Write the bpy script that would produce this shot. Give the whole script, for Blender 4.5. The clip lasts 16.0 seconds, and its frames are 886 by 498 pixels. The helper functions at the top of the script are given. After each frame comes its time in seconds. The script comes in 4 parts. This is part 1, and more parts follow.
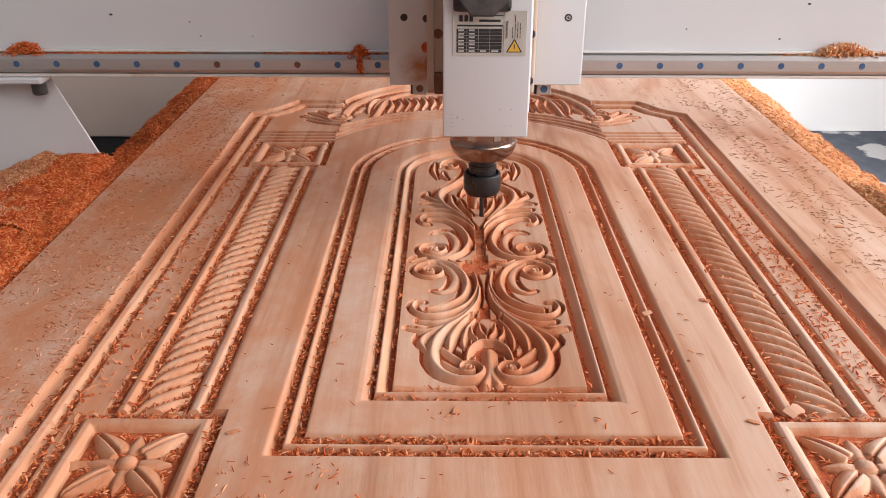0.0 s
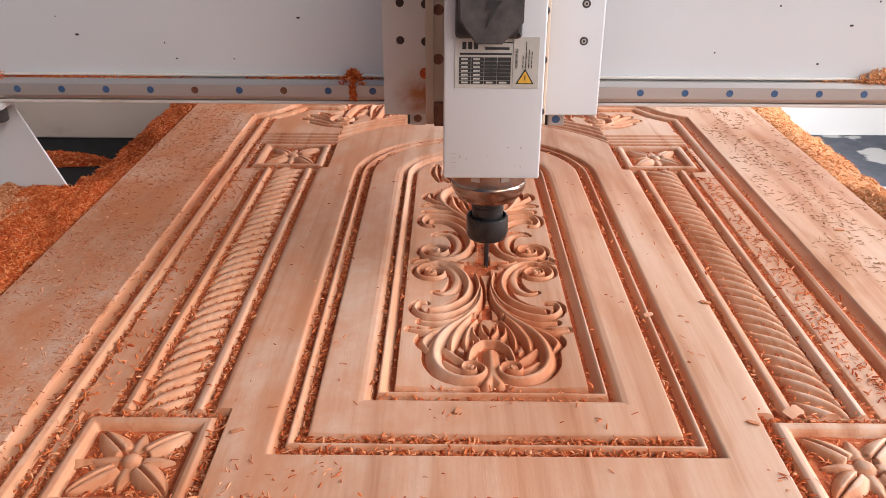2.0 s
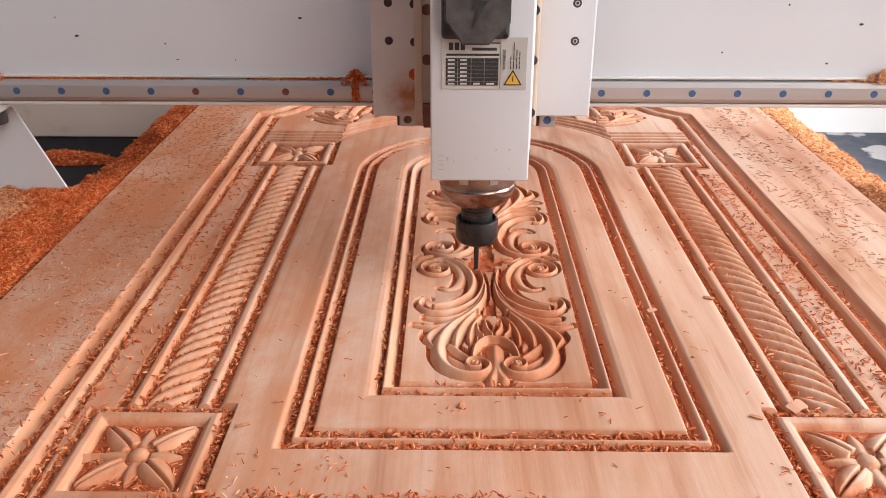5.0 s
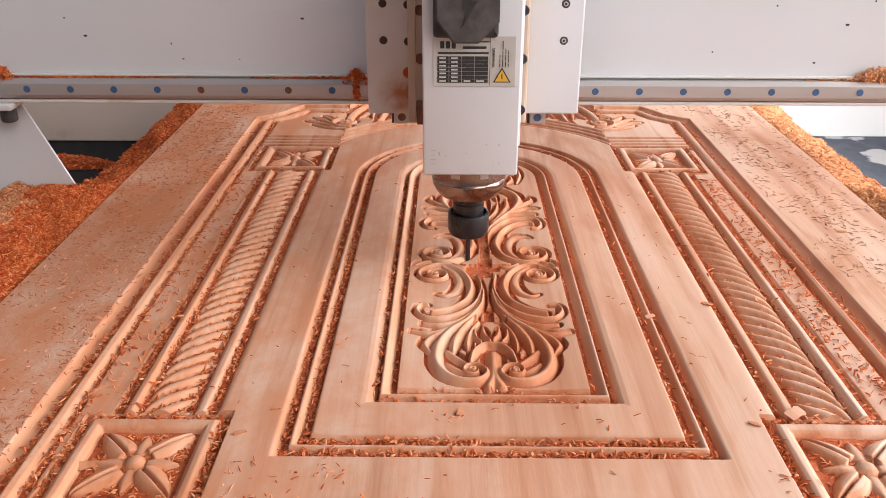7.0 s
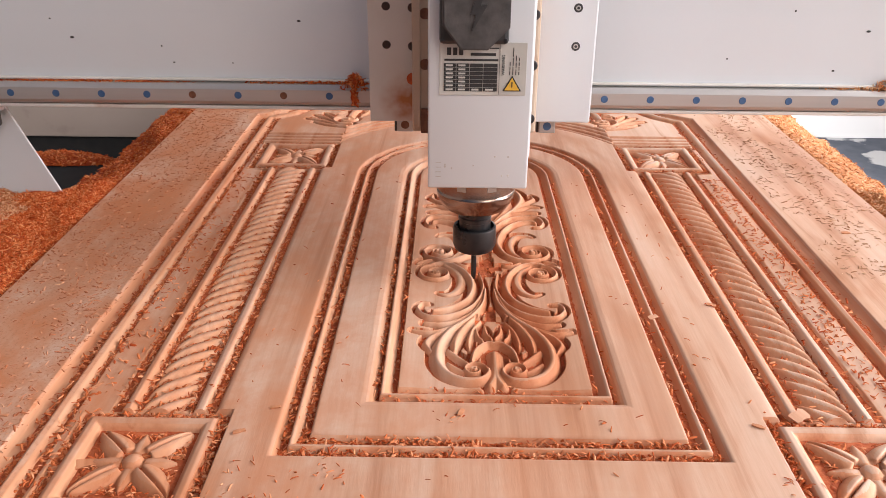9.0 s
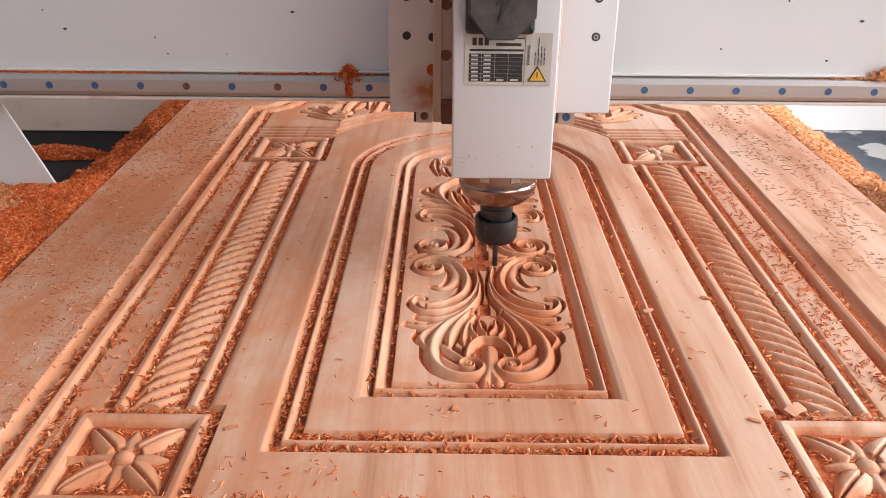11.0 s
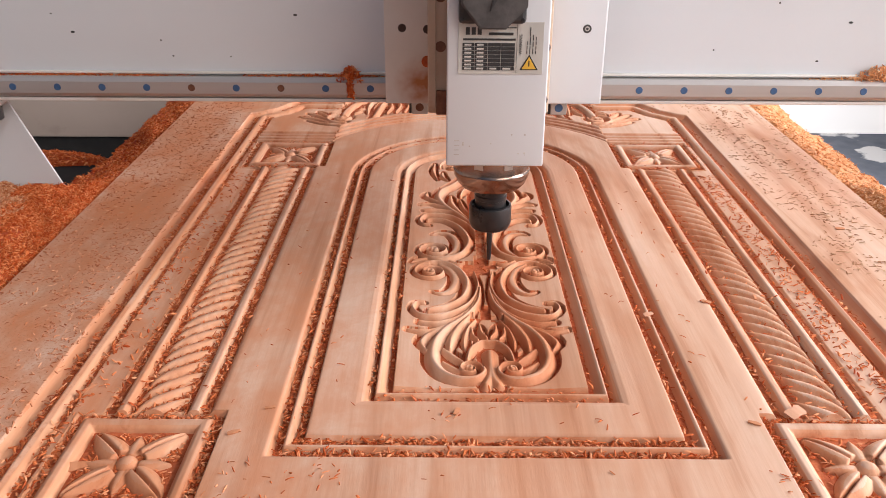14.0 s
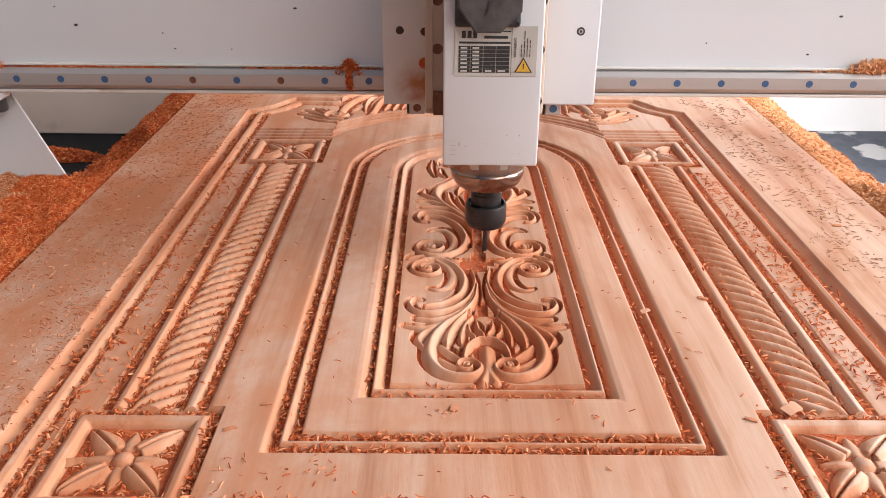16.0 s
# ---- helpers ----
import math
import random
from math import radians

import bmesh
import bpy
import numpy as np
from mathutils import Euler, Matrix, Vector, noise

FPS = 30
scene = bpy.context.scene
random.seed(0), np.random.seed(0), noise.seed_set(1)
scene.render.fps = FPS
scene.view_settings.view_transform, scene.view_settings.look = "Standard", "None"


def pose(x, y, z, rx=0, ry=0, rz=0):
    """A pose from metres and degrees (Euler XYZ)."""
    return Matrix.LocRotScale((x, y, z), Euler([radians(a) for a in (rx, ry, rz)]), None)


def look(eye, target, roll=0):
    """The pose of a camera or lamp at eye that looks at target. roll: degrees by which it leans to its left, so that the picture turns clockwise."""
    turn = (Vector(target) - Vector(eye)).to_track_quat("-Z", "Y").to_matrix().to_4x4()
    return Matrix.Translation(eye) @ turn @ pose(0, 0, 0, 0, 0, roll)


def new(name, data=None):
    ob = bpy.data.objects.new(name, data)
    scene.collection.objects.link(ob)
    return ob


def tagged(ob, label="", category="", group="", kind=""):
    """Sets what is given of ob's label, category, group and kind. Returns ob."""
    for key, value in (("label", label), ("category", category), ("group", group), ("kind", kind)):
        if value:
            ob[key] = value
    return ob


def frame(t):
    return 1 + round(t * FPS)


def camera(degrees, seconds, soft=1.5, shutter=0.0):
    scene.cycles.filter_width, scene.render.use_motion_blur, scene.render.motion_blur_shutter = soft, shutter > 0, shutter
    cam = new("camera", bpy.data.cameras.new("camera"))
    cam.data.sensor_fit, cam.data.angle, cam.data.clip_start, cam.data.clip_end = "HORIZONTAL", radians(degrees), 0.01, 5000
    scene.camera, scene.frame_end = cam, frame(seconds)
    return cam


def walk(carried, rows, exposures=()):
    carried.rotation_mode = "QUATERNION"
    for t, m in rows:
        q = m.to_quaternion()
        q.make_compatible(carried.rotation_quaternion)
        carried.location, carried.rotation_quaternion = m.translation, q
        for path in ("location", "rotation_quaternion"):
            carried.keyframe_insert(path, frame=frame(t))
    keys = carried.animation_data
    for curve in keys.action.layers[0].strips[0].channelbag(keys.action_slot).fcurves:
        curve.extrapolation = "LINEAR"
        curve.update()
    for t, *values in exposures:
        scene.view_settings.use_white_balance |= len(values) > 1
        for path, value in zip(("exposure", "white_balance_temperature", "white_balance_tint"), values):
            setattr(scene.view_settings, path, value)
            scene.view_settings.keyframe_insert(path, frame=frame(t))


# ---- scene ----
cam = camera(56.0, 16.0, soft=0.5)
PATH = [
    (0, (-0.04, -0.574, 0.442), (-0.05, 1.233, -0.414), 0.1),
    (0.5, (-0.041, -0.576, 0.443), (-0.052, 1.233, -0.409), 0.1),
    (1, (-0.04, -0.578, 0.444), (-0.051, 1.232, -0.408), 0.1),
    (1.5, (-0.042, -0.58, 0.445), (-0.053, 1.232, -0.402), 0.3),
    (2, (-0.042, -0.58, 0.443), (-0.053, 1.23, -0.407), 0.3),
    (2.5, (-0.043, -0.585, 0.444), (-0.055, 1.226, -0.405), 0.2),
    (3, (-0.043, -0.583, 0.441), (-0.057, 1.225, -0.413), 0.2),
    (3.5, (-0.044, -0.585, 0.44), (-0.062, 1.221, -0.42), 0.1),
    (4, (-0.043, -0.586, 0.442), (-0.065, 1.222, -0.412), 0.0),
    (6.5, (-0.042, -0.582, 0.442), (-0.058, 1.228, -0.409), 0.2),
    (7, (-0.041, -0.582, 0.444), (-0.059, 1.231, -0.402), 0.1),
    (7.5, (-0.042, -0.582, 0.445), (-0.056, 1.234, -0.395), 0.2),
    (8, (-0.043, -0.58, 0.442), (-0.06, 1.233, -0.402), 0.2),
    (8.5, (-0.041, -0.58, 0.442), (-0.054, 1.235, -0.399), 0.2),
    (8.8, (-0.042, -0.578, 0.441), (-0.057, 1.235, -0.403), 0.3),
    (9, (-0.043, -0.576, 0.441), (-0.061, 1.235, -0.407), 0.5),
    (11.5, (-0.04, -0.57, 0.438), (-0.049, 1.235, -0.424), 0.4),
    (12, (-0.04, -0.571, 0.44), (-0.051, 1.234, -0.42), 0.3),
    (12.5, (-0.041, -0.571, 0.439), (-0.049, 1.234, -0.421), 0.3),
    (13, (-0.042, -0.571, 0.439), (-0.046, 1.235, -0.42), 0.5),
    (13.5, (-0.041, -0.572, 0.439), (-0.046, 1.236, -0.417), 0.3),
    (14, (-0.043, -0.573, 0.44), (-0.048, 1.236, -0.412), 0.3),
    (14.5, (-0.043, -0.574, 0.44), (-0.047, 1.235, -0.415), 0.3),
    (15, (-0.042, -0.571, 0.439), (-0.049, 1.234, -0.421), 0.3),
    (15.5, (-0.042, -0.571, 0.438), (-0.043, 1.234, -0.424), 0.4),
    (16, (-0.042, -0.573, 0.439), (-0.042, 1.234, -0.419), 0.4),
]
walk(cam, [(t, look(eye, target, roll)) for t, eye, target, roll in PATH], exposures=[(0.0, -0.86, 6500, 13), (1.0, -0.84, 6500, 13), (2.0, -0.70, 6500, 13), (2.6, -0.62, 6500, 13), (16.0, -0.62, 6500, 13)])

# ---- world, sun, exposure ----
world = bpy.data.worlds.new("sky")
scene.world = world
world.use_nodes = True
wn = world.node_tree
sky = wn.nodes.new("ShaderNodeTexSky")
sky.sky_type = "NISHITA"
sky.sun_disc = False
sky.sun_elevation, sky.sun_rotation = radians(37), radians(140)
sky.air_density, sky.dust_density = 1.0, 4.0
wn.nodes["Background"].inputs[1].default_value = 0.098
wn.links.new(sky.outputs[0], wn.nodes["Background"].inputs[0])
sun = new("sun", bpy.data.lights.new("sun", "SUN"))
sun.data.energy, sun.data.angle, sun.data.color = 1.32, radians(32), (1.0, 0.98, 0.955)
sun.matrix_world = look((1.49, -1.78, 1.75), (0, 0, 0))
# added lamp for the daylight from the right; no opening is seen there
side_lamp = new("side_light", bpy.data.lights.new("side_light", "AREA"))
side_lamp.data.shape, side_lamp.data.size, side_lamp.data.size_y = "RECTANGLE", 3.6, 1.9
side_lamp.data.energy, side_lamp.data.color = 300, (1.0, 0.985, 0.97)
side_lamp.matrix_world = look((2.24, 0.9, 1.02), (0.2, 0.75, 0.35))


# ---- materials ----
def mat(name, color, rough=0.5, metal=0.0, var=None, scale=30.0, stretch=(1, 1, 1), bump=0.0, bump_scale=200.0, spots=None, spot_scale=8.0, spot_edge=(0.55, 0.7), rvar=0.0):
    m = bpy.data.materials.new(name)
    m.use_nodes = True
    nt = m.node_tree
    b = nt.nodes["Principled BSDF"]
    b.inputs["Roughness"].default_value = rough
    b.inputs["Metallic"].default_value = metal
    b.inputs["Base Color"].default_value = (*color, 1)
    tc = nt.nodes.new("ShaderNodeTexCoord")
    mp = nt.nodes.new("ShaderNodeMapping")
    mp.inputs["Scale"].default_value = stretch
    nt.links.new(tc.outputs["Object"], mp.inputs[0])
    out = None
    if var:
        n = nt.nodes.new("ShaderNodeTexNoise")
        n.inputs["Scale"].default_value, n.inputs["Detail"].default_value = scale, 6
        nt.links.new(mp.outputs[0], n.inputs["Vector"])
        r = nt.nodes.new("ShaderNodeValToRGB")
        r.color_ramp.elements[0].position, r.color_ramp.elements[1].position = 0.3, 0.7
        r.color_ramp.elements[0].color, r.color_ramp.elements[1].color = (*color, 1), (*var, 1)
        nt.links.new(n.outputs[0], r.inputs[0])
        out = r.outputs[0]
        if rvar:
            q = nt.nodes.new("ShaderNodeMapRange")
            q.inputs[3].default_value, q.inputs[4].default_value = rough - rvar, rough + rvar
            nt.links.new(n.outputs[0], q.inputs[0])
            nt.links.new(q.outputs[0], b.inputs["Roughness"])
    if spots:
        n = nt.nodes.new("ShaderNodeTexNoise")
        n.inputs["Scale"].default_value, n.inputs["Detail"].default_value = spot_scale, 8
        nt.links.new(tc.outputs["Object"], n.inputs["Vector"])
        r = nt.nodes.new("ShaderNodeValToRGB")
        r.color_ramp.elements[0].position, r.color_ramp.elements[1].position = spot_edge
        r.color_ramp.elements[0].color, r.color_ramp.elements[1].color = (0, 0, 0, 1), (1, 1, 1, 1)
        nt.links.new(n.outputs[0], r.inputs[0])
        mx = nt.nodes.new("ShaderNodeMix")
        mx.data_type = "RGBA"
        nt.links.new(r.outputs[0], mx.inputs[0])
        mx.inputs[6].default_value = (*color, 1)
        if out:
            nt.links.new(out, mx.inputs[6])
        mx.inputs[7].default_value = (*spots, 1)
        out = mx.outputs[2]
    if out:
        nt.links.new(out, b.inputs["Base Color"])
    if bump:
        n = nt.nodes.new("ShaderNodeTexNoise")
        n.inputs["Scale"].default_value, n.inputs["Detail"].default_value = bump_scale, 4
        nt.links.new(mp.outputs[0], n.inputs["Vector"])
        k = nt.nodes.new("ShaderNodeBump")
        k.inputs["Strength"].default_value, k.inputs["Distance"].default_value = bump, 0.001
        nt.links.new(n.outputs[0], k.inputs["Height"])
        nt.links.new(k.outputs[0], b.inputs["Normal"])
    return m


def wood_material(name, dark, mid, pale, rough, strewn=0.0):
    """Reddish wood, long grain bands along y, fine pores, broad smears."""
    m = bpy.data.materials.new(name)
    m.use_nodes = True
    nt = m.node_tree
    b = nt.nodes["Principled BSDF"]
    b.inputs["Roughness"].default_value = rough
    b.inputs["Specular IOR Level"].default_value = 0.3
    tc = nt.nodes.new("ShaderNodeTexCoord")

    def noise_tex(sx, sy, scale, detail=5, rough=0.55, dist=0.0):
        mp = nt.nodes.new("ShaderNodeMapping")
        mp.inputs["Scale"].default_value = (sx, sy, 1)
        nt.links.new(tc.outputs["Object"], mp.inputs[0])
        n = nt.nodes.new("ShaderNodeTexNoise")
        n.inputs["Scale"].default_value, n.inputs["Detail"].default_value = scale, detail
        n.inputs["Roughness"].default_value, n.inputs["Distortion"].default_value = rough, dist
        nt.links.new(mp.outputs[0], n.inputs["Vector"])
        return n.outputs[0]

    def ramp(src, stops):
        r = nt.nodes.new("ShaderNodeValToRGB")
        els = r.color_ramp.elements
        while len(els) < len(stops):
            els.new(0.5)
        for e, (p, c) in zip(els, stops):
            e.position, e.color = p, (*c, 1)
        nt.links.new(src, r.inputs[0])
        return r.outputs[0]

    def mix(kind, fac, a, c):
        mx = nt.nodes.new("ShaderNodeMix")
        mx.data_type, mx.blend_type = "RGBA", kind
        for i, v in ((0, fac), (6, a), (7, c)):
            if isinstance(v, (int, float)):
                mx.inputs[i].default_value = v if i == 0 else (v, v, v, 1)
            else:
                nt.links.new(v, mx.inputs[i])
        return mx.outputs[2]

    bands = ramp(noise_tex(1, 0.06, 17, 4, 0.6, 0.4), [(0.30, dark), (0.5, mid), (0.70, pale)])
    grain = ramp(noise_tex(1, 0.03, 240, 3), [(0.3, (0.80, 0.77, 0.74)), (0.65, (1, 1, 1))])
    blot = ramp(noise_tex(1, 0.35, 6, 4, 0.6, 0.6), [(0.32, (0.71, 0.49, 0.35)), (0.46, (0.95, 0.89, 0.85)), (0.58, (1, 1, 1))])
    col = mix("MULTIPLY", 0.3, bands, grain)
    col = mix("MULTIPLY", 1.0, col, blot)
    streak = ramp(noise_tex(1, 0.045, 34, 5, 0.65, 0.5), [(0.33, (0.70, 0.53, 0.42)), (0.45, (0.94, 0.89, 0.85)), (0.54, (1, 1, 1))])
    col = mix("MULTIPLY", 0.85, col, streak)
    if strewn:
        sx = nt.nodes.new("ShaderNodeSeparateXYZ")
        nt.links.new(tc.outputs["Object"], sx.inputs[0])
        # reddens and darkens towards -x, for strewn dust and for daylight falloff
        mr = nt.nodes.new("ShaderNodeMapRange")
        for i, v in enumerate((0.22, -0.46, 0.16, 1.0)):
            mr.inputs[i + 1].default_value = v
        nt.links.new(sx.outputs[0], mr.inputs[0])
        patchy = ramp(noise_tex(1, 0.7, 13, 8, 0.7, 0.3), [(0.30, (0, 0, 0)), (0.60, (1, 1, 1))])
        mu = nt.nodes.new("ShaderNodeMath")
        mu.operation = "MULTIPLY"
        nt.links.new(mr.outputs[0], mu.inputs[0])
        nt.links.new(patchy, mu.inputs[1])
        m2 = nt.nodes.new("ShaderNodeMath")
        m2.operation, m2.inputs[1].default_value = "MULTIPLY", strewn
        nt.links.new(mu.outputs[0], m2.inputs[0])
        col = mix("MIX", m2.outputs[0], col, 0.0)
        col.node.inputs[7].default_value = (0.59, 0.215, 0.092, 1)
        speck = ramp(noise_tex(1, 1, 330, 3, 0.6), [(0.56, (0, 0, 0)), (0.64, (1, 1, 1))])
        m3 = nt.nodes.new("ShaderNodeMath")
        m3.operation = "MULTIPLY"
        nt.links.new(speck, m3.inputs[0])
        edge = nt.nodes.new("ShaderNodeMapRange")
        for i, v in enumerate((-0.34, -0.42, 0.0, 0.8)):
            edge.inputs[i + 1].default_value = v
        nt.links.new(sx.outputs[0], edge.inputs[0])
        nt.links.new(edge.outputs[0], m3.inputs[1])
        col = mix("MIX", m3.outputs[0], col, 0.0)
        col.node.inputs[7].default_value = (0.50, 0.20, 0.095, 1)
    nt.links.new(col, b.inputs["Base Color"])
    k = nt.nodes.new("ShaderNodeBump")
    k.inputs["Strength"].default_value, k.inputs["Distance"].default_value = 0.25, 0.0006
    nt.links.new(noise_tex(1, 0.12, 420, 3), k.inputs["Height"])
    nt.links.new(k.outputs[0], b.inputs["Normal"])
    return m


def chip_material(name, dark, mid, pale):
    m = bpy.data.materials.new(name)
    m.use_nodes = True
    nt = m.node_tree
    b = nt.nodes["Principled BSDF"]
    b.inputs["Roughness"].default_value = 0.8
    b.inputs["Specular IOR Level"].default_value = 0.1
    g = nt.nodes.new("ShaderNodeNewGeometry")
    r = nt.nodes.new("ShaderNodeValToRGB")
    r.color_ramp.elements.new(0.5)
    for e, (p, c) in zip(r.color_ramp.elements, ((0.0, dark), (0.55, mid), (1.0, pale))):
        e.position, e.color = p, (*c, 1)
    nt.links.new(g.outputs["Random Per Island"], r.inputs[0])
    nt.links.new(r.outputs[0], b.inputs["Base Color"])
    return m


WOOD = wood_material("planed pale wood", (0.545, 0.305, 0.205), (0.685, 0.455, 0.335), (0.745, 0.565, 0.455), 0.58, 0.95)
# redder than WOOD: shade and bounce in the carving put into the colour
SHADED_CUTWOOD = wood_material("cut wood reddened for shade", (0.58, 0.215, 0.098), (0.69, 0.340, 0.190), (0.77, 0.50, 0.355), 0.62)
CHIP_FRESH = chip_material("fresh orange shaving", (0.42, 0.075, 0.022), (0.64, 0.185, 0.065), (0.78, 0.36, 0.19))
CHIP = chip_material("red wood shaving", (0.40, 0.055, 0.013), (0.65, 0.145, 0.038), (0.80, 0.33, 0.135))
CHIP_DULL = chip_material("dull shaving", (0.36, 0.105, 0.045), (0.54, 0.205, 0.10), (0.68, 0.37, 0.23))
# brighter copy of CHIP: the stronger light at +x is put into the colour
CHIP_LIT = chip_material("shaving in lit tone", (0.56, 0.20, 0.07), (0.78, 0.38, 0.17), (0.88, 0.62, 0.40))
CHIP_TAN = chip_material("dry tan shaving", (0.42, 0.125, 0.045), (0.63, 0.27, 0.125), (0.76, 0.46, 0.28))
CHIP_GREY = chip_material("greyed shaving", (0.30, 0.12, 0.06), (0.48, 0.24, 0.13), (0.70, 0.47, 0.31))
# darker red than dust alone: groove shade is put into the colour too
DUST_SHADE = mat("red wood dust with groove shade", (0.42, 0.075, 0.021), 0.9, var=(0.60, 0.165, 0.058), scale=220, bump=0.6, bump_scale=500)
CHIP_BED = mat("packed shavings", (0.36, 0.048, 0.011), 0.9, var=(0.55, 0.105, 0.025), scale=160, bump=0.8, bump_scale=260)
# the same brightening for the heap's bed at +x
LIT_BED = mat("packed shavings in lit tone", (0.50, 0.18, 0.06), 0.9, var=(0.66, 0.31, 0.13), scale=160, bump=0.8, bump_scale=260)
WHITE = mat("white machine paint", (0.655, 0.675, 0.71), 0.36, var=(0.61, 0.63, 0.665), scale=3, bump=0.05, bump_scale=90, rvar=0.06)
WHITE_DUSTY = mat("dusty white paint", (0.70, 0.68, 0.66), 0.5, var=(0.63, 0.59, 0.55), scale=6, bump=0.08, bump_scale=120, spots=(0.42, 0.22, 0.13), spot_scale=11, spot_edge=(0.66, 0.8))
STAINED = mat("dust-stained paint", (0.54, 0.44, 0.35), 0.55, var=(0.46, 0.34, 0.25), scale=9, bump=0.1, bump_scale=150, spots=(0.45, 0.16, 0.05), spot_scale=14, spot_edge=(0.52, 0.72))


def stain_material():
    """White paint with one soft rust-brown dust stain near the plate's foot."""
    m = mat("dust-stained white paint", (0.68, 0.65, 0.62), 0.5, var=(0.60, 0.55, 0.50), scale=9, bump=0.08, bump_scale=140)
    nt = m.node_tree
    b = nt.nodes["Principled BSDF"]
    src = b.inputs["Base Color"].links[0].from_socket
    tc = nt.nodes.new("ShaderNodeTexCoord")
    mp = nt.nodes.new("ShaderNodeMapping")
    mp.inputs["Location"].default_value = (0.078 / 0.044, 0, -0.178 / 0.040)
    mp.inputs["Scale"].default_value = (1 / 0.044, 0, 1 / 0.040)
    gr = nt.nodes.new("ShaderNodeTexGradient")
    gr.gradient_type = "SPHERICAL"
    no = nt.nodes.new("ShaderNodeTexNoise")
    no.inputs["Scale"].default_value = 70
    mu = nt.nodes.new("ShaderNodeMath")
    mu.operation = "MULTIPLY"
    rp = nt.nodes.new("ShaderNodeValToRGB")
    rp.color_ramp.elements[0].position, rp.color_ramp.elements[1].position = 0.02, 0.45
    mx = nt.nodes.new("ShaderNodeMix")
    mx.data_type = "RGBA"
    nt.links.new(tc.outputs["Object"], mp.inputs[0])
    nt.links.new(mp.outputs[0], gr.inputs[0])
    nt.links.new(tc.outputs["Object"], no.inputs["Vector"])
    nt.links.new(gr.outputs[1], mu.inputs[0])
    nt.links.new(no.outputs[0], mu.inputs[1])
    nt.links.new(mu.outputs[0], rp.inputs[0])
    nt.links.new(rp.outputs[0], mx.inputs[0])
    nt.links.new(src, mx.inputs[6])
    mx.inputs[7].default_value = (0.40, 0.15, 0.055, 1)
    nt.links.new(mx.outputs[2], b.inputs["Base Color"])
    return m


PLATE_STAIN = stain_material()
STEEL = mat("ground rail steel", (0.54, 0.52, 0.51), 0.42, 0.5, var=(0.44, 0.41, 0.40), scale=40, stretch=(0.05, 1, 1), bump=0.05, bump_scale=300)
STEEL_DARK = mat("worn dark steel", (0.030, 0.030, 0.034), 0.30, 0.6, var=(0.075, 0.075, 0.08), scale=25, rvar=0.08)
STEEL_BRIGHT = mat("polished steel", (0.36, 0.28, 0.25), 0.20, 1.0, var=(0.26, 0.18, 0.15), scale=20, rvar=0.06)
BLACK = mat("black plastic", (0.022, 0.022, 0.025), 0.45, var=(0.05, 0.048, 0.05), scale=60, bump=0.15, bump_scale=300)
BOXGREY = mat("dark grey cast cover", (0.050, 0.046, 0.047), 0.6, var=(0.095, 0.088, 0.088), scale=90, bump=0.2, bump_scale=420)
BLUE = mat("blue plastic plug", (0.035, 0.090, 0.21), 0.5, var=(0.055, 0.12, 0.25), scale=90)
BROWN = mat("rusty screw", (0.13, 0.05, 0.03), 0.6, 0.4, var=(0.22, 0.10, 0.06), scale=160)
# bores are flat discs; the darkness inside them is put into the colour
HOLE = mat("bore shade", (0.035, 0.018, 0.014), 0.7, var=(0.06, 0.03, 0.022), scale=120)
LABEL = mat("silver rating plate", (0.60, 0.59, 0.56), 0.4, 0.15, var=(0.54, 0.53, 0.50), scale=40)
INK = mat("black print", (0.03, 0.03, 0.032), 0.5)
YELLOW = mat("yellow warning print", (0.75, 0.45, 0.06), 0.45)
PANEL = mat("grey-beige painted panel", (0.46, 0.385, 0.34), 0.6, var=(0.38, 0.31, 0.265), scale=2.5, bump=0.05, spots=(0.25, 0.19, 0.16), spot_scale=5, spot_edge=(0.68, 0.8))
BEDMAT = mat("black rubber bed mat", (0.014, 0.014, 0.015), 0.9, var=(0.022, 0.022, 0.022), scale=30)
CONCRETE = mat("worn grey concrete", (0.13, 0.145, 0.18), 0.85, var=(0.085, 0.10, 0.13), scale=14, bump=0.2, bump_scale=40, spots=(0.66, 0.66, 0.66), spot_scale=3.4, spot_edge=(0.55, 0.585))
# emission stands in for strong daylight on the far white wall
GLARE = mat("glowing white distance", (0.85, 0.85, 0.84), 0.9)
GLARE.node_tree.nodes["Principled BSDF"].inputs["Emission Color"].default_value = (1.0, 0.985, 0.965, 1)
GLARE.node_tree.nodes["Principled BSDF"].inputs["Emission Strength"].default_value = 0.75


# ---- mesh helpers ----
def part(name, bm, material, parent, label=""):
    me = bpy.data.meshes.new(name)
    bm.normal_update()
    bm.to_mesh(me)
    bm.free()
    me.materials.append(material)
    ob = new(name, me)
    ob.parent = parent
    return tagged(ob, label)


def thing(name, label, category, group="", kind="", at=None):
    ob = new(name)
    if at is not None:
        ob.matrix_world = at
    return tagged(ob, label, category, group, kind)


def box(x0, x1, y0, y1, z0, z1, bev=0.0, bm=None, seg=2):
    bm = bm or bmesh.new()
    m = Matrix.LocRotScale(((x0 + x1) / 2, (y0 + y1) / 2, (z0 + z1) / 2), None, (x1 - x0, y1 - y0, z1 - z0))
    vs = bmesh.ops.create_cube(bm, size=1, matrix=m)["verts"]
    if bev:
        es = list({e for v in vs for e in v.link_edges})
        bmesh.ops.bevel(bm, geom=es, offset=bev, segments=seg, affect="EDGES", profile=0.5)
    return bm


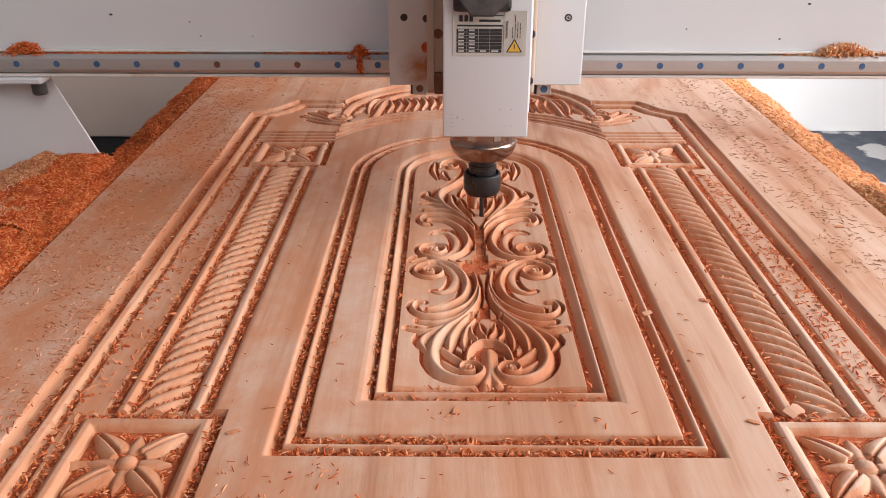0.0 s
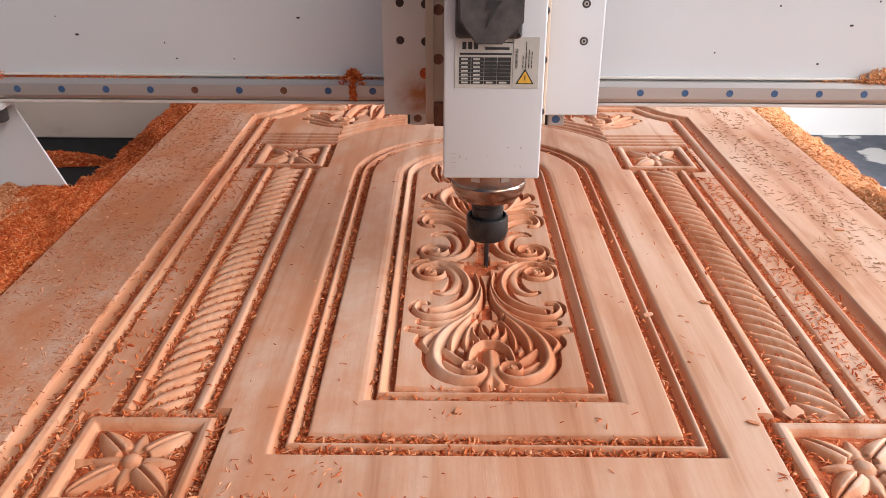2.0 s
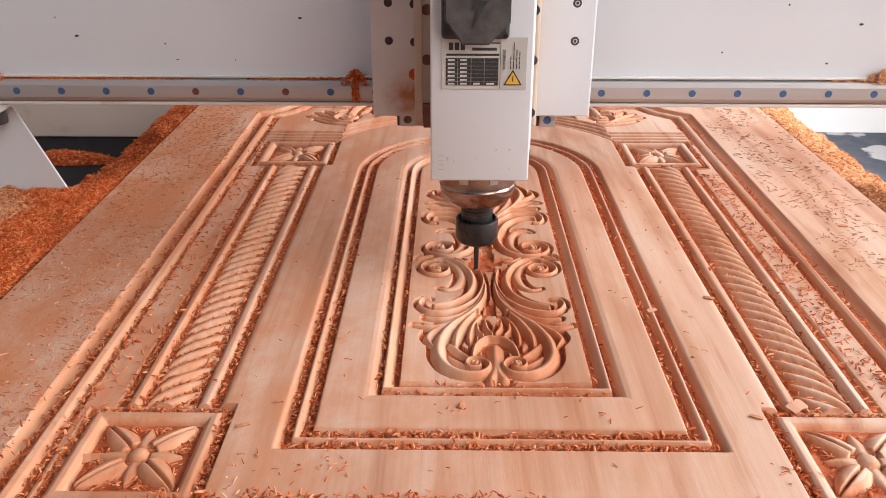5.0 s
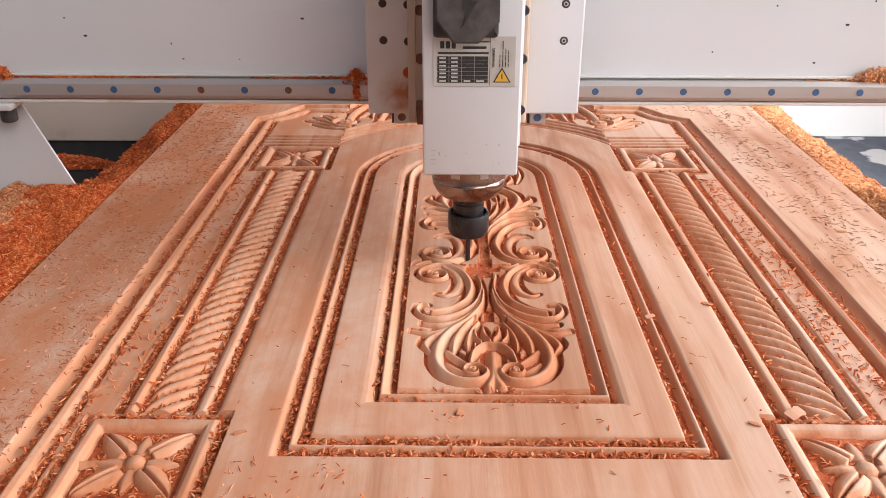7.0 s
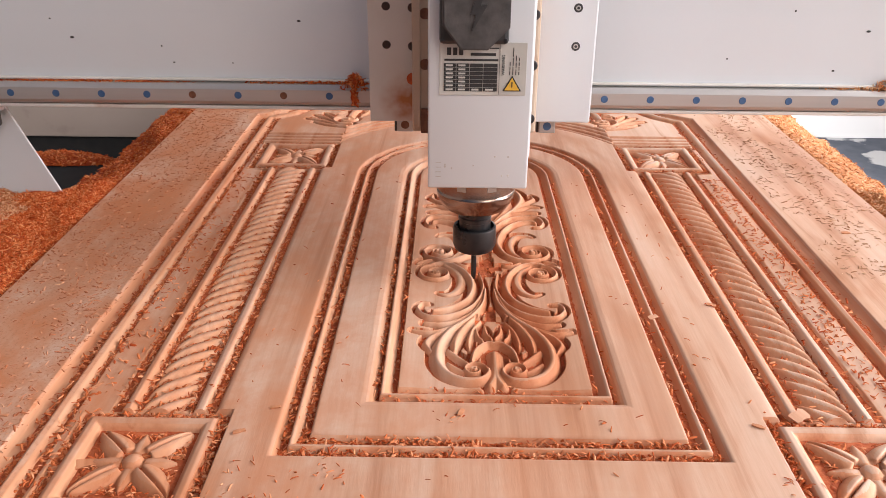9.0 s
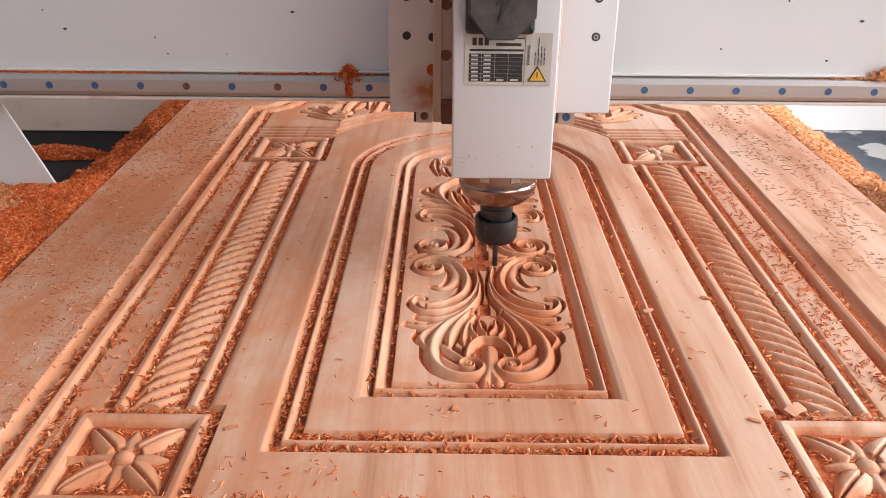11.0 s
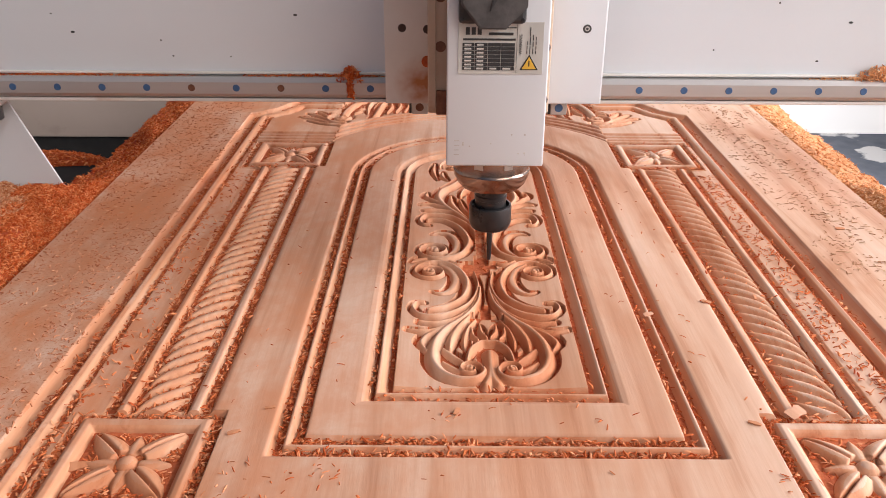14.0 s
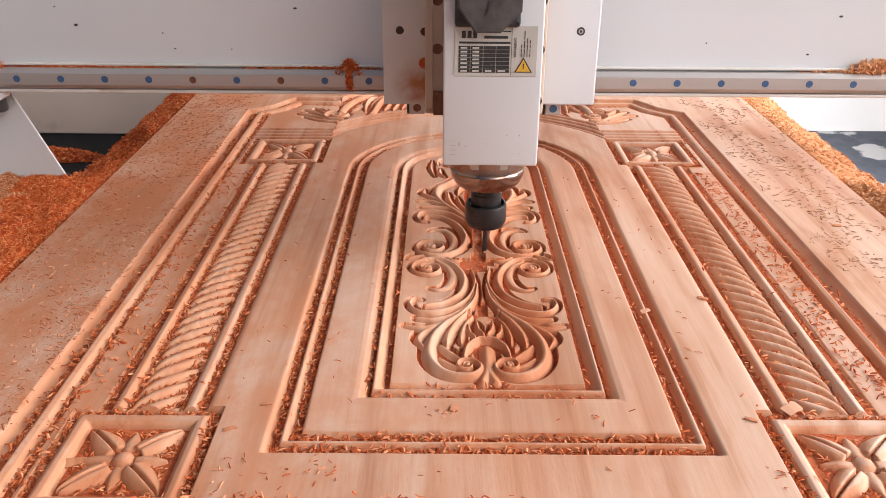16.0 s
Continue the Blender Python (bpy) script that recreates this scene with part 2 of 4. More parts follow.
def smooth(bm, angle=40):
    for f in bm.faces:
        f.smooth = True
    for e in bm.edges:
        if len(e.link_faces) == 2 and e.calc_face_angle(0) > radians(angle):
            e.smooth = False
    return bm


def lathe(profile, n=40, m=None, bm=None):
    """A turned solid about z from (radius, height) pairs, low to high."""
    bm = bm or bmesh.new()
    rings = []
    for r, z in profile:
        rings.append([bm.verts.new((r * math.cos(2 * math.pi * i / n), r * math.sin(2 * math.pi * i / n), z)) for i in range(n)])
    for a, b in zip(rings, rings[1:]):
        for i in range(n):
            bm.faces.new((a[i], a[(i + 1) % n], b[(i + 1) % n], b[i]))
    bm.faces.new(list(reversed(rings[0])))
    bm.faces.new(rings[-1])
    if m:
        bmesh.ops.transform(bm, matrix=m, verts=[v for ring in rings for v in ring])
    return smooth(bm, 30)


def prism(outline, y0, y1, bev=0.0, bm=None):
    """An outline in x and z, pushed from y0 to y1."""
    bm = bm or bmesh.new()
    a = [bm.verts.new((x, y0, z)) for x, z in outline]
    b = [bm.verts.new((x, y1, z)) for x, z in outline]
    n = len(a)
    fs = [bm.faces.new(a), bm.faces.new(list(reversed(b)))]
    fs += [bm.faces.new((a[i], b[i], b[(i + 1) % n], a[(i + 1) % n])) for i in range(n)]
    bmesh.ops.recalc_face_normals(bm, faces=fs)
    if bev:
        bmesh.ops.bevel(bm, geom=list({e for f in fs[:1] for e in f.edges}), offset=bev, segments=2, affect="EDGES")
    return bm


FACING = Matrix.Rotation(radians(90), 4, "X")


def disc(x, y, z, r, depth, n=24, dish=0.0):
    """A short round boss that faces the front (-y)."""
    prof = [(r, -depth), (r, -0.0006), (r - 0.0006, 0.0), (r * 0.55, -dish), (0.0004, -dish)]
    return lathe(prof, n, Matrix.Translation((x, y, z)) @ FACING)


# ---- the carved door: its height over the plan ----
def dome(d, w):
    return np.sqrt(np.clip(1 - (d / w) ** 2, 0, 1))


def curve(points, n=70):
    """A smooth curve through points."""
    p = np.array([points[0]] + list(points) + [points[-1]], float)
    out = []
    k = len(points) - 1
    for i in range(k):
        a, b, c, d = p[i:i + 4]
        for t in np.linspace(0, 1, max(4, n // k), endpoint=i == k - 1):
            out.append(0.5 * (2 * b + (c - a) * t + (2 * a - 5 * b + 4 * c - d) * t * t + (3 * b - a - 3 * c + d) * t ** 3))
    return np.array(out)


def spiral(cx, cy, r0, r1, a0, turns, n=60):
    a = np.radians(a0) + np.linspace(0, turns * 2 * math.pi, n)
    r = np.linspace(r0, r1, n)
    return np.stack([cx + r * np.cos(a), cy + r * np.sin(a)], 1)


def stroke(X, Y, Z, line, w0, w1, h, base, hollow=0.0, wm=None, ridge=0.0):
    """Raises Z to a strand along a line, rounded or ridged; widths from start to end, wm in the middle."""
    big = max(w0, w1, wm or 0)
    x0, y0 = line.min(0) - big
    x1, y1 = line.max(0) + big
    ii = np.where((X[0] >= x0) & (X[0] <= x1))[0]
    jj = np.where((Y[:, 0] >= y0) & (Y[:, 0] <= y1))[0]
    if len(ii) < 1 or len(jj) < 1:
        return
    sl = (slice(jj[0], jj[-1] + 1), slice(ii[0], ii[-1] + 1))
    x, y = X[sl], Y[sl]
    best = np.full(x.shape, 9.0)
    n = len(line) - 1
    for i in range(n):
        a, b = line[i], line[i + 1]
        ab = b - a
        t = np.clip(((x - a[0]) * ab[0] + (y - a[1]) * ab[1]) / max(ab @ ab, 1e-12), 0, 1)
        u = (i + t) / n
        w = w0 + (w1 - w0) * u if wm is None else (w0 * (1 - u) + w1 * u) * (1 - np.sin(np.pi * u)) + wm * np.sin(np.pi * u)
        q = np.hypot(x - a[0] - t * ab[0], y - a[1] - t * ab[1]) / np.maximum(w, 1e-5)
        best = np.minimum(best, q)
    s = 1 - np.clip(best, 0, 1) ** ridge if ridge else dome(best, 1.0)
    if hollow:
        s = s * (1 - hollow * np.exp(-(best / 0.33) ** 2))
    z = np.where(best < 1, base + h * s, -9)
    Z[sl] = np.maximum(Z[sl], z)


def lower_scroll():
    """Strands of one half of the lower centre carving: line, half-widths at both ends, height, crease, half-width in the middle."""
    S = []
    # round volute, its broad stem and the leaf inside the bend
    S.append((spiral(0.0615, 0.3075, 0.0215, 0.004, 80, -1.7, 80), 0.0050, 0.0022, 0.95, 0.0, None))
    S.append((spiral(0.0615, 0.3075, 0.0040, 0.001, 0, 0.9, 12), 0.0050, 0.0045, 1.0, 0.0, None))
    S.append((curve([(0.068, 0.3290), (0.054, 0.3330), (0.038, 0.3250), (0.0245, 0.304), (0.0190, 0.2755), (0.0245, 0.245), (0.040, 0.2255), (0.055, 0.2175), (0.0625, 0.2145)]), 0.0035, 0.0040, 1.0, 0.0, 0.0078))
    S.append((curve([(0.052, 0.3300), (0.0385, 0.314), (0.0325, 0.290), (0.0370, 0.2675), (0.0475, 0.2560), (0.059, 0.2585)]), 0.0030, 0.0020, 0.85, 0.2, 0.0085))
    # hooked leaf and the lobes under it
    S.append((curve([(0.0110, 0.305), (0.0072, 0.271), (0.0155, 0.235), (0.0335, 0.2115), (0.0540, 0.2020), (0.0705, 0.2040), (0.0795, 0.2175), (0.0765, 0.2300), (0.0675, 0.2310)]), 0.0025, 0.0030, 1.0, 0.0, 0.0062))
    S.append((curve([(0.0080, 0.2500), (0.0175, 0.2180), (0.0345, 0.1965), (0.0530, 0.1875), (0.0715, 0.1890)]), 0.0025, 0.0045, 0.9, 0.0, 0.0058))
    S.append((curve([(0.0270, 0.1960), (0.0430, 0.1815), (0.0630, 0.1710), (0.0830, 0.1735)]), 0.0025, 0.0040, 0.85, 0.0, 0.0062))
    S.append((curve([(0.0460, 0.1780), (0.0620, 0.1640), (0.0685, 0.1490), (0.0630, 0.1340)]), 0.0022, 0.0025, 0.8, 0.0, 0.0080))
    # heart-shaped stem with its small volute
    S.append((curve([(0.0050, 0.266), (0.0090, 0.2310), (0.0235, 0.2000), (0.0425, 0.1760), (0.0545, 0.1485), (0.0565, 0.1175), (0.0475, 0.0950), (0.0320, 0.0840), (0.0165, 0.0840), (0.0080, 0.0920), (0.0068, 0.1010)]), 0.0025, 0.0040, 1.05, 0.0, 0.0108))
    S.append((spiral(0.0205, 0.1010, 0.0128, 0.0025, 190, -1.35, 50), 0.0042, 0.002, 0.95, 0.0, None))
    S.append((spiral(0.0205, 0.1010, 0.003, 0.001, 0, 0.9, 10), 0.0046, 0.004, 1.0, 0.0, None))
    # leaves inside the heart
    S.append((curve([(0.0140, 0.2080), (0.0285, 0.1830), (0.0375, 0.1570), (0.0395, 0.1355)]), 0.0025, 0.0035, 0.95, 0.0, 0.0095))
    S.append((curve([(0.0100, 0.1980), (0.0205, 0.1765), (0.0250, 0.1540), (0.0250, 0.1390)]), 0.0020, 0.0022, 0.85, 0.0, 0.0058))
    S.append((curve([(0.0270, 0.1140), (0.0375, 0.1255), (0.0460, 0.1370)]), 0.0030, 0.0040, 0.75, 0.0, 0.0075))
    S.append((curve([(0.0300, 0.0985), (0.0390, 0.1060), (0.0465, 0.1140)]), 0.0025, 0.0030, 0.70, 0.0, 0.0065))
    # arched calyx over the smooth middle drop
    S.append((curve([(0.0, 0.1485), (0.0085, 0.1480), (0.0185, 0.1350), (0.0225, 0.1150)]), 0.0050, 0.0022, 1.0, 0.0, 0.0068))
    S.append((curve([(0.0, 0.1320), (0.0, 0.1100), (0.0015, 0.0900), (0.0060, 0.0760)]), 0.0120, 0.0080, 0.80, 0.0, 0.0120))
    S.append((curve([(0.0020, 0.1580), (0.0070, 0.1680), (0.0085, 0.1830)]), 0.0035, 0.0020, 0.9, 0.0, 0.0055))
    S.append((curve([(0.0110, 0.1550), (0.0160, 0.1640), (0.0170, 0.1780)]), 0.0030, 0.0015, 0.85, 0.0, 0.0048))
    # pointed lobes between the two volutes
    S.append((curve([(0.0140, 0.3330), (0.0270, 0.3290), (0.0400, 0.3380)]), 0.0020, 0.0030, 0.75, 0.0, 0.0055))
    S.append((curve([(0.0680, 0.3440), (0.0790, 0.3400), (0.0860, 0.3310)]), 0.0025, 0.0020, 0.75, 0.0, 0.0060))
    return S


def upper_scroll():
    """Strands of one half of the taller upper carving, which ends in a small scroll under the arch."""
    S = []
    S.append((spiral(0.0580, 0.3670, 0.0215, 0.004, 280, 1.7, 80), 0.0050, 0.0022, 0.95, 0.0, None))
    S.append((spiral(0.0580, 0.3670, 0.0040, 0.001, 0, 0.9, 12), 0.0050, 0.0045, 1.0, 0.0, None))
    S.append((curve([(0.0640, 0.3455), (0.0520, 0.3420), (0.0360, 0.3465), (0.0220, 0.3620), (0.0150, 0.3950), (0.0250, 0.4340), (0.0430, 0.4570), (0.0610, 0.4625), (0.0690, 0.4580)]), 0.0035, 0.0040, 1.0, 0.0, 0.0080))
    S.append((curve([(0.0440, 0.3510), (0.0330, 0.3700), (0.0310, 0.3960), (0.0390, 0.4170), (0.0530, 0.4210), (0.0620, 0.4150)]), 0.0030, 0.0020, 0.85, 0.2, 0.0085))
    S.append((curve([(0.0070, 0.3700), (0.0040, 0.4035), (0.0125, 0.4390), (0.0335, 0.4700), (0.0550, 0.4795), (0.0720, 0.4770), (0.0790, 0.4610), (0.0750, 0.4460), (0.0660, 0.4440)]), 0.0025, 0.0030, 1.0, 0.0, 0.0064))
    S.append((curve([(0.0040, 0.4200), (0.0150, 0.4590), (0.0340, 0.4880), (0.0550, 0.4965), (0.0740, 0.4940)]), 0.0025, 0.0045, 0.9, 0.0, 0.0062))
    S.append((curve([(0.0250, 0.4790), (0.0430, 0.5030), (0.0630, 0.5190), (0.0790, 0.5150)]), 0.0025, 0.0040, 0.85, 0.0, 0.0070))
    S.append((curve([(0.0470, 0.5160), (0.0630, 0.5360), (0.0730, 0.5480), (0.0710, 0.5620)]), 0.0022, 0.0025, 0.8, 0.0, 0.0085))
    # long stem that swings up into the top scroll
    S.append((curve([(0.0040, 0.4100), (0.0080, 0.4400), (0.0250, 0.4760), (0.0430, 0.5060), (0.0540, 0.5380), (0.0510, 0.5680), (0.0345, 0.5910), (0.0180, 0.6220), (0.0095, 0.6580), (0.0155, 0.6890), (0.0330, 0.7020), (0.0500, 0.6900), (0.0545, 0.6700)]), 0.0025, 0.0035, 1.05, 0.0, 0.0112))
    S.append((spiral(0.0360, 0.6720, 0.0150, 0.003, 20, 1.3, 50), 0.0045, 0.0022, 0.95, 0.0, None))
    S.append((spiral(0.0360, 0.6720, 0.003, 0.001, 0, 0.9, 10), 0.0046, 0.004, 1.0, 0.0, None))
    S.append((curve([(0.0620, 0.6900), (0.0640, 0.6550), (0.0570, 0.6160)]), 0.0025, 0.0020, 0.8, 0.0, 0.0060))
    S.append((curve([(0.0420, 0.6150), (0.0500, 0.6350), (0.0490, 0.6520)]), 0.0030, 0.0020, 0.75, 0.0, 0.0070))
    S.append((curve([(0.0120, 0.4600), (0.0265, 0.4910), (0.0360, 0.5200), (0.0375, 0.5490)]), 0.0025, 0.0035, 0.95, 0.0, 0.0095))
    S.append((curve([(0.0080, 0.4760), (0.0190, 0.5030), (0.0245, 0.5360)]), 0.0020, 0.0022, 0.85, 0.0, 0.0060))
    S.append((curve([(0.0, 0.5950), (0.0090, 0.5880), (0.0195, 0.5680), (0.0235, 0.5450)]), 0.0050, 0.0022, 1.0, 0.0, 0.0068))
    S.append((curve([(0.0, 0.5700), (0.0, 0.5400), (0.0040, 0.5050)]), 0.0120, 0.0040, 0.80, 0.0, 0.0120))
    return S


MOTIFS = [lower_scroll(), upper_scroll()]
AXIS = 0.002


def rosette(dx, dy, Z, base):
    """Four broad petals on the diagonals, four small ones between, a round boss."""
    r, a = np.hypot(dx, dy), np.arctan2(dy, dx)
    for k in range(4):
        for off, length, wide, h in ((0, 0.0365, 0.0088, 0.0098), (45, 0.0555, 0.0140, 0.0122)):
            c = math.radians(off + 90 * k)
            u = (dx * math.cos(c) + dy * math.sin(c)) / length
            v = -dx * math.sin(c) + dy * math.cos(c)
            w = wide * np.sin(np.pi * np.clip(u, 0, 1) ** 0.9) ** 0.65 + 1e-5
            q = np.abs(v) / w
            s = dome(q, 1.0) ** 0.8 * (1 - 0.55 * np.exp(-(v / 0.0011) ** 2)) if off else dome(q, 1.0)
            Z = np.where((u > 0.24) & (u < 1) & (q < 1), np.maximum(Z, base + h * s * (0.8 + 0.2 * np.sin(np.pi * np.clip(u, 0, 1)))), Z)
    return np.where(r < 0.0095, base + 0.0045 + 0.0082 * dome(r, 0.0095), Z)


DEEP = -0.0095
CUT = 1.12
# distance in from the edge, height: cove, groove, proud ridge, groove
MOULD_OUTER = ((0, 0), (0.0015, -0.0030), (0.005, -0.0060), (0.011, -0.0085), (0.013, DEEP), (0.020, DEEP), (0.0212, -0.002), (0.0235, -0.0006), (0.029, -0.0018), (0.0325, -0.0045), (0.0345, DEEP), (0.041, DEEP), (0.0425, -0.0035))
MOULD_FRAME = ((0, 0), (0.002, -0.0008), (0.005, -0.0050), (0.0075, DEEP), (0.0125, DEEP), (0.0138, -0.0014), (0.0152, -0.0004), (0.0172, -0.0009), (0.0205, -0.0045), (0.0228, DEEP), (0.0285, DEEP), (0.0300, -0.0012), (0.0318, 0))
MOULD_PANEL = ((0, 0), (0.005, -0.0007), (0.0095, -0.0030), (0.0118, -0.0065), (0.0130, DEEP), (0.0150, DEEP), (0.0163, -0.0014), (0.0175, -0.0004), (0.0192, -0.0009), (0.0235, -0.0050), (0.0275, DEEP), (0.0305, DEEP), (0.0325, -0.0055), (0.036, -0.0045))
RING = ((0, -9), (0.0415, DEEP), (0.0440, -0.0035), (0.048, -0.0008), (0.0525, -0.0004), (0.056, -0.0022), (0.0575, DEEP), (0.0630, DEEP), (0.0665, -0.002))
PILASTER = ((0.242, 0), (0.2455, -0.0008), (0.2493, -0.0050), (0.251, DEEP), (0.2565, DEEP), (0.258, -0.002), (0.2605, -0.0005), (0.265, -0.0008), (0.2685, -0.0035), (0.2705, DEEP), (0.3195, DEEP), (0.3215, -0.003), (0.325, -0.0005), (0.3295, -0.0012), (0.3325, -0.0045), (0.3345, DEEP), (0.3395, DEEP), (0.3425, -0.0045), (0.372, -0.0035))


def prof(s, table):
    return np.interp(s, [p[0] for p in table], [p[1] for p in table])


CREST_TOP = ((0.262, 1.050), (0.335, 1.050), (0.350, 1.030), (0.368, 0.997), (0.390, 0.975), (0.411, 0.962))


def crest_edge(ax):
    arc = 0.9535 + np.sqrt(np.clip(0.2615 ** 2 - ax ** 2, 0, None))
    return np.where(ax < 0.245, arc, np.interp(ax, [p[0] for p in CREST_TOP], [p[1] for p in CREST_TOP]))


def crest_strokes():
    S = []
    S.append((spiral(0.240, 0.944, 0.030, 0.005, 250, 1.6, 70), 0.0080, 0.0030, 0.95, 0.0, None))
    S.append((spiral(0.240, 0.944, 0.005, 0.001, 0, 0.9, 10), 0.0065, 0.006, 1.0, 0.0, None))
    # long stem that runs under the volute and up along the ribs
    S.append((curve([(0.300, 0.925), (0.266, 0.904), (0.223, 0.898), (0.192, 0.914), (0.178, 0.951), (0.173, 0.997), (0.165, 1.050), (0.147, 1.090), (0.112, 1.116), (0.055, 1.130), (0.0, 1.134)]), 0.003, 0.006, 1.0, 0.0, 0.0100))
    S.append((curve([(0.192, 0.974), (0.194, 1.021), (0.187, 1.068), (0.166, 1.108), (0.125, 1.140), (0.060, 1.160)]), 0.003, 0.004, 0.9, 0.0, 0.0085))
    for k in range(9):
        x = 0.152 - 0.0165 * k
        y = 0.982 + 0.0045 * k
        S.append((curve([(x + 0.004, y - 0.004), (x - 0.003, y + 0.045), (x + 0.006, y + 0.088)]), 0.0025, 0.0030, 0.9, 0.0, 0.0070))
    # leaves about the volute
    S.append((curve([(0.262, 0.977), (0.236, 1.001), (0.208, 1.025)]), 0.003, 0.002, 0.85, 0.0, 0.0095))
    S.append((curve([(0.233, 0.965), (0.212, 0.982), (0.200, 1.013)]), 0.003, 0.002, 0.8, 0.0, 0.0080))
    S.append((curve([(0.318, 0.948), (0.290, 0.940), (0.262, 0.918)]), 0.002, 0.003, 0.85, 0.0, 0.0085))
    S.append((curve([(0.306, 0.972), (0.284, 0.958), (0.264, 0.932)]), 0.002, 0.003, 0.85, 0.0, 0.0080))
    S.append((curve([(0.288, 0.986), (0.274, 0.968), (0.262, 0.950)]), 0.002, 0.003, 0.8, 0.0, 0.0075))
    return S


CREST = crest_strokes()


def height(xs, ys):
    """Height of the carved wood at every point of a grid."""
    X, Y = np.meshgrid(xs, ys)
    A = np.abs(X)
    Z = np.zeros_like(X)
    # outline of the whole door leaf and the crest
    ye = crest_edge(A)
    s = 0.411 - A
    if ys[-1] > 0.9:
        s = np.minimum(s, np.where(A < 0.245, np.minimum(0.2615 - np.hypot(A, Y - 0.9535), 9), 9))
        s = np.where((A < 0.245) & (Y < 0.9535), 0.2, s)
        far = np.full_like(Z, 9.0)
        for (ax, ay), (bx, by) in zip(CREST_TOP[:-1], CREST_TOP[1:]):
            t = np.clip(((A - ax) * (bx - ax) + (Y - ay) * (by - ay)) / ((bx - ax) ** 2 + (by - ay) ** 2), 0, 1)
            far = np.minimum(far, np.hypot(A - ax - t * (bx - ax), Y - ay - t * (by - ay)))
        s = np.where(Y > ye, -0.01, np.minimum(s, far))
    Z = np.where(s > 0, prof(s, MOULD_OUTER), Z)
    field = s > 0.0425
    # crest field with its scrolls
    r = np.hypot(A, Y - 0.658)
    band = np.where(A < 0.235, np.where(Y > 0.66, r - 0.270, -1.0), Y - 0.791)
    C = np.full_like(Z, -0.0036) - 0.0012 * np.exp(-(((A - 0.13) / 0.17) ** 2 + ((Y - 1.03) / 0.10) ** 2) ** 3)
    if ys[-1] > 0.85:
        G = np.full_like(Z, -9.0)
        S = [(line * np.array((sgn, 1)), w0, w1, h, hol, wm) for line, w0, w1, h, hol, wm in CREST for sgn in (1, -1)]
        for line, w0, w1, h, hol, wm in S:
            stroke(X, Y, G, line, w0 + 0.0022, w1 + 0.0022, 1.0, 0.0, 0.0, wm and wm + 0.0022)
        C = np.where(G > -1, -0.0128, C)
        for line, w0, w1, h, hol, wm in S:
            stroke(X, Y, C, line, w0, w1, 0.0085 * h + 0.0035, -0.0128, hol, wm, 1.8)
    Z = np.where(field & (band > 0.066), C, Z)
    # four-fold moulded band under the crest
    saw = (band % 0.0165) / 0.0165
    steps = -0.0115 + 0.011 * np.clip(1 - np.abs(2 * saw - 1) ** 2.2, 0, 1)
    Z = np.where(field & (band > 0) & (band <= 0.066), steps, Z)
    # stiles and middle of the leaf
    inside = field & (band <= 0)
    Z = np.where(inside & (A < 0.241), 0, Z)
    # twisted rope pilasters
    pil = (A > 0.240) & (A < 0.372) & (Y > -0.03) & (band <= 0)
    P = prof(A, PILASTER)
    u = (A - 0.295) / 0.0235
    ph = ((Y + 0.017 * np.arcsin(np.clip(u, -1, 1))) / 0.0205) % 1
    rope = -0.0122 + 0.0035 * dome(u, 1) ** 0.8 + 0.0086 * np.clip(1 - (np.abs(2 * ph - 1)) ** 2.4, 0, 1) * dome(u, 1) ** 0.6
    P = np.where(np.abs(u) < 1, rope, P)
    Z = np.where(pil, P, Z)
    # square blocks with rosettes at the pilasters' ends
    for cy in (-0.039, 0.7305):
        dx, dy = A - 0.299, Y - cy
        d = np.maximum(np.abs(dx), np.abs(dy))
        B = prof(d, RING)
        base = np.full_like(Z, -0.0115)
        R = rosette(dx, dy, base, -0.0125)
        B = np.where(d < 0.0415, R, B)
        near = (d < 0.0665) & (A < 0.372)
        Z = np.where(near, np.where(d > 0.0630, np.minimum(B, np.maximum(Z, B)), B), Z)
    Z = np.where((Y < -0.105) & (A < 0.37), 0, Z)
    # large arched frame
    sf = np.where(Y > 0.64, 0.190 - np.hypot(A, Y - 0.64), np.minimum(0.190 - A, Y + 0.0355))
    Z = np.where(sf > 0, prof(sf, MOULD_FRAME), Z)
    # centre panel with an arched head
    sp = np.where(Y > 0.64, 0.122 - np.hypot(A, Y - 0.64), np.minimum(0.122 - A, Y - 0.037))
    Z = np.where(sp > 0, prof(sp, MOULD_PANEL), Z)
    if xs[0] < 0.1 and xs[-1] > -0.1 and ys[-1] > 0.05 and ys[0] < 0.7:
        # the ground is shallow along the sides and in the corners, deeper round the strands
        C = -0.0044 + 0.0016 * np.clip((A - 0.058) / 0.028, 0, 1)
        C = np.maximum(C, -0.0020 - 0.0045 * np.clip((0.135 - A - (0.130 - Y) * 0.65) / 0.030, 0, 1) * (Y < 0.16) - 0.02 * (Y >= 0.16))
        S = [(line * np.array((sgn, 1)) + np.array((AXIS, 0)), w0, w1, h, hol, wm) for motif in MOTIFS for line, w0, w1, h, hol, wm in motif for sgn in (1, -1)]
        # narrow groove run round every strand, then the strands themselves
        G = np.full_like(Z, -9.0)
        for line, w0, w1, h, hol, wm in S:
            stroke(X, Y, G, line, w0 + 0.0017, w1 + 0.0017, 1.0, 0.0, 0.0, wm and wm + 0.0017)
        C = np.where(G > -1, -0.0128, C)
        for line, w0, w1, h, hol, wm in S:
            stroke(X, Y, C, line, w0, w1, 0.0085 * h + 0.0033, -0.0128, hol * 0.8, wm, 1.7)
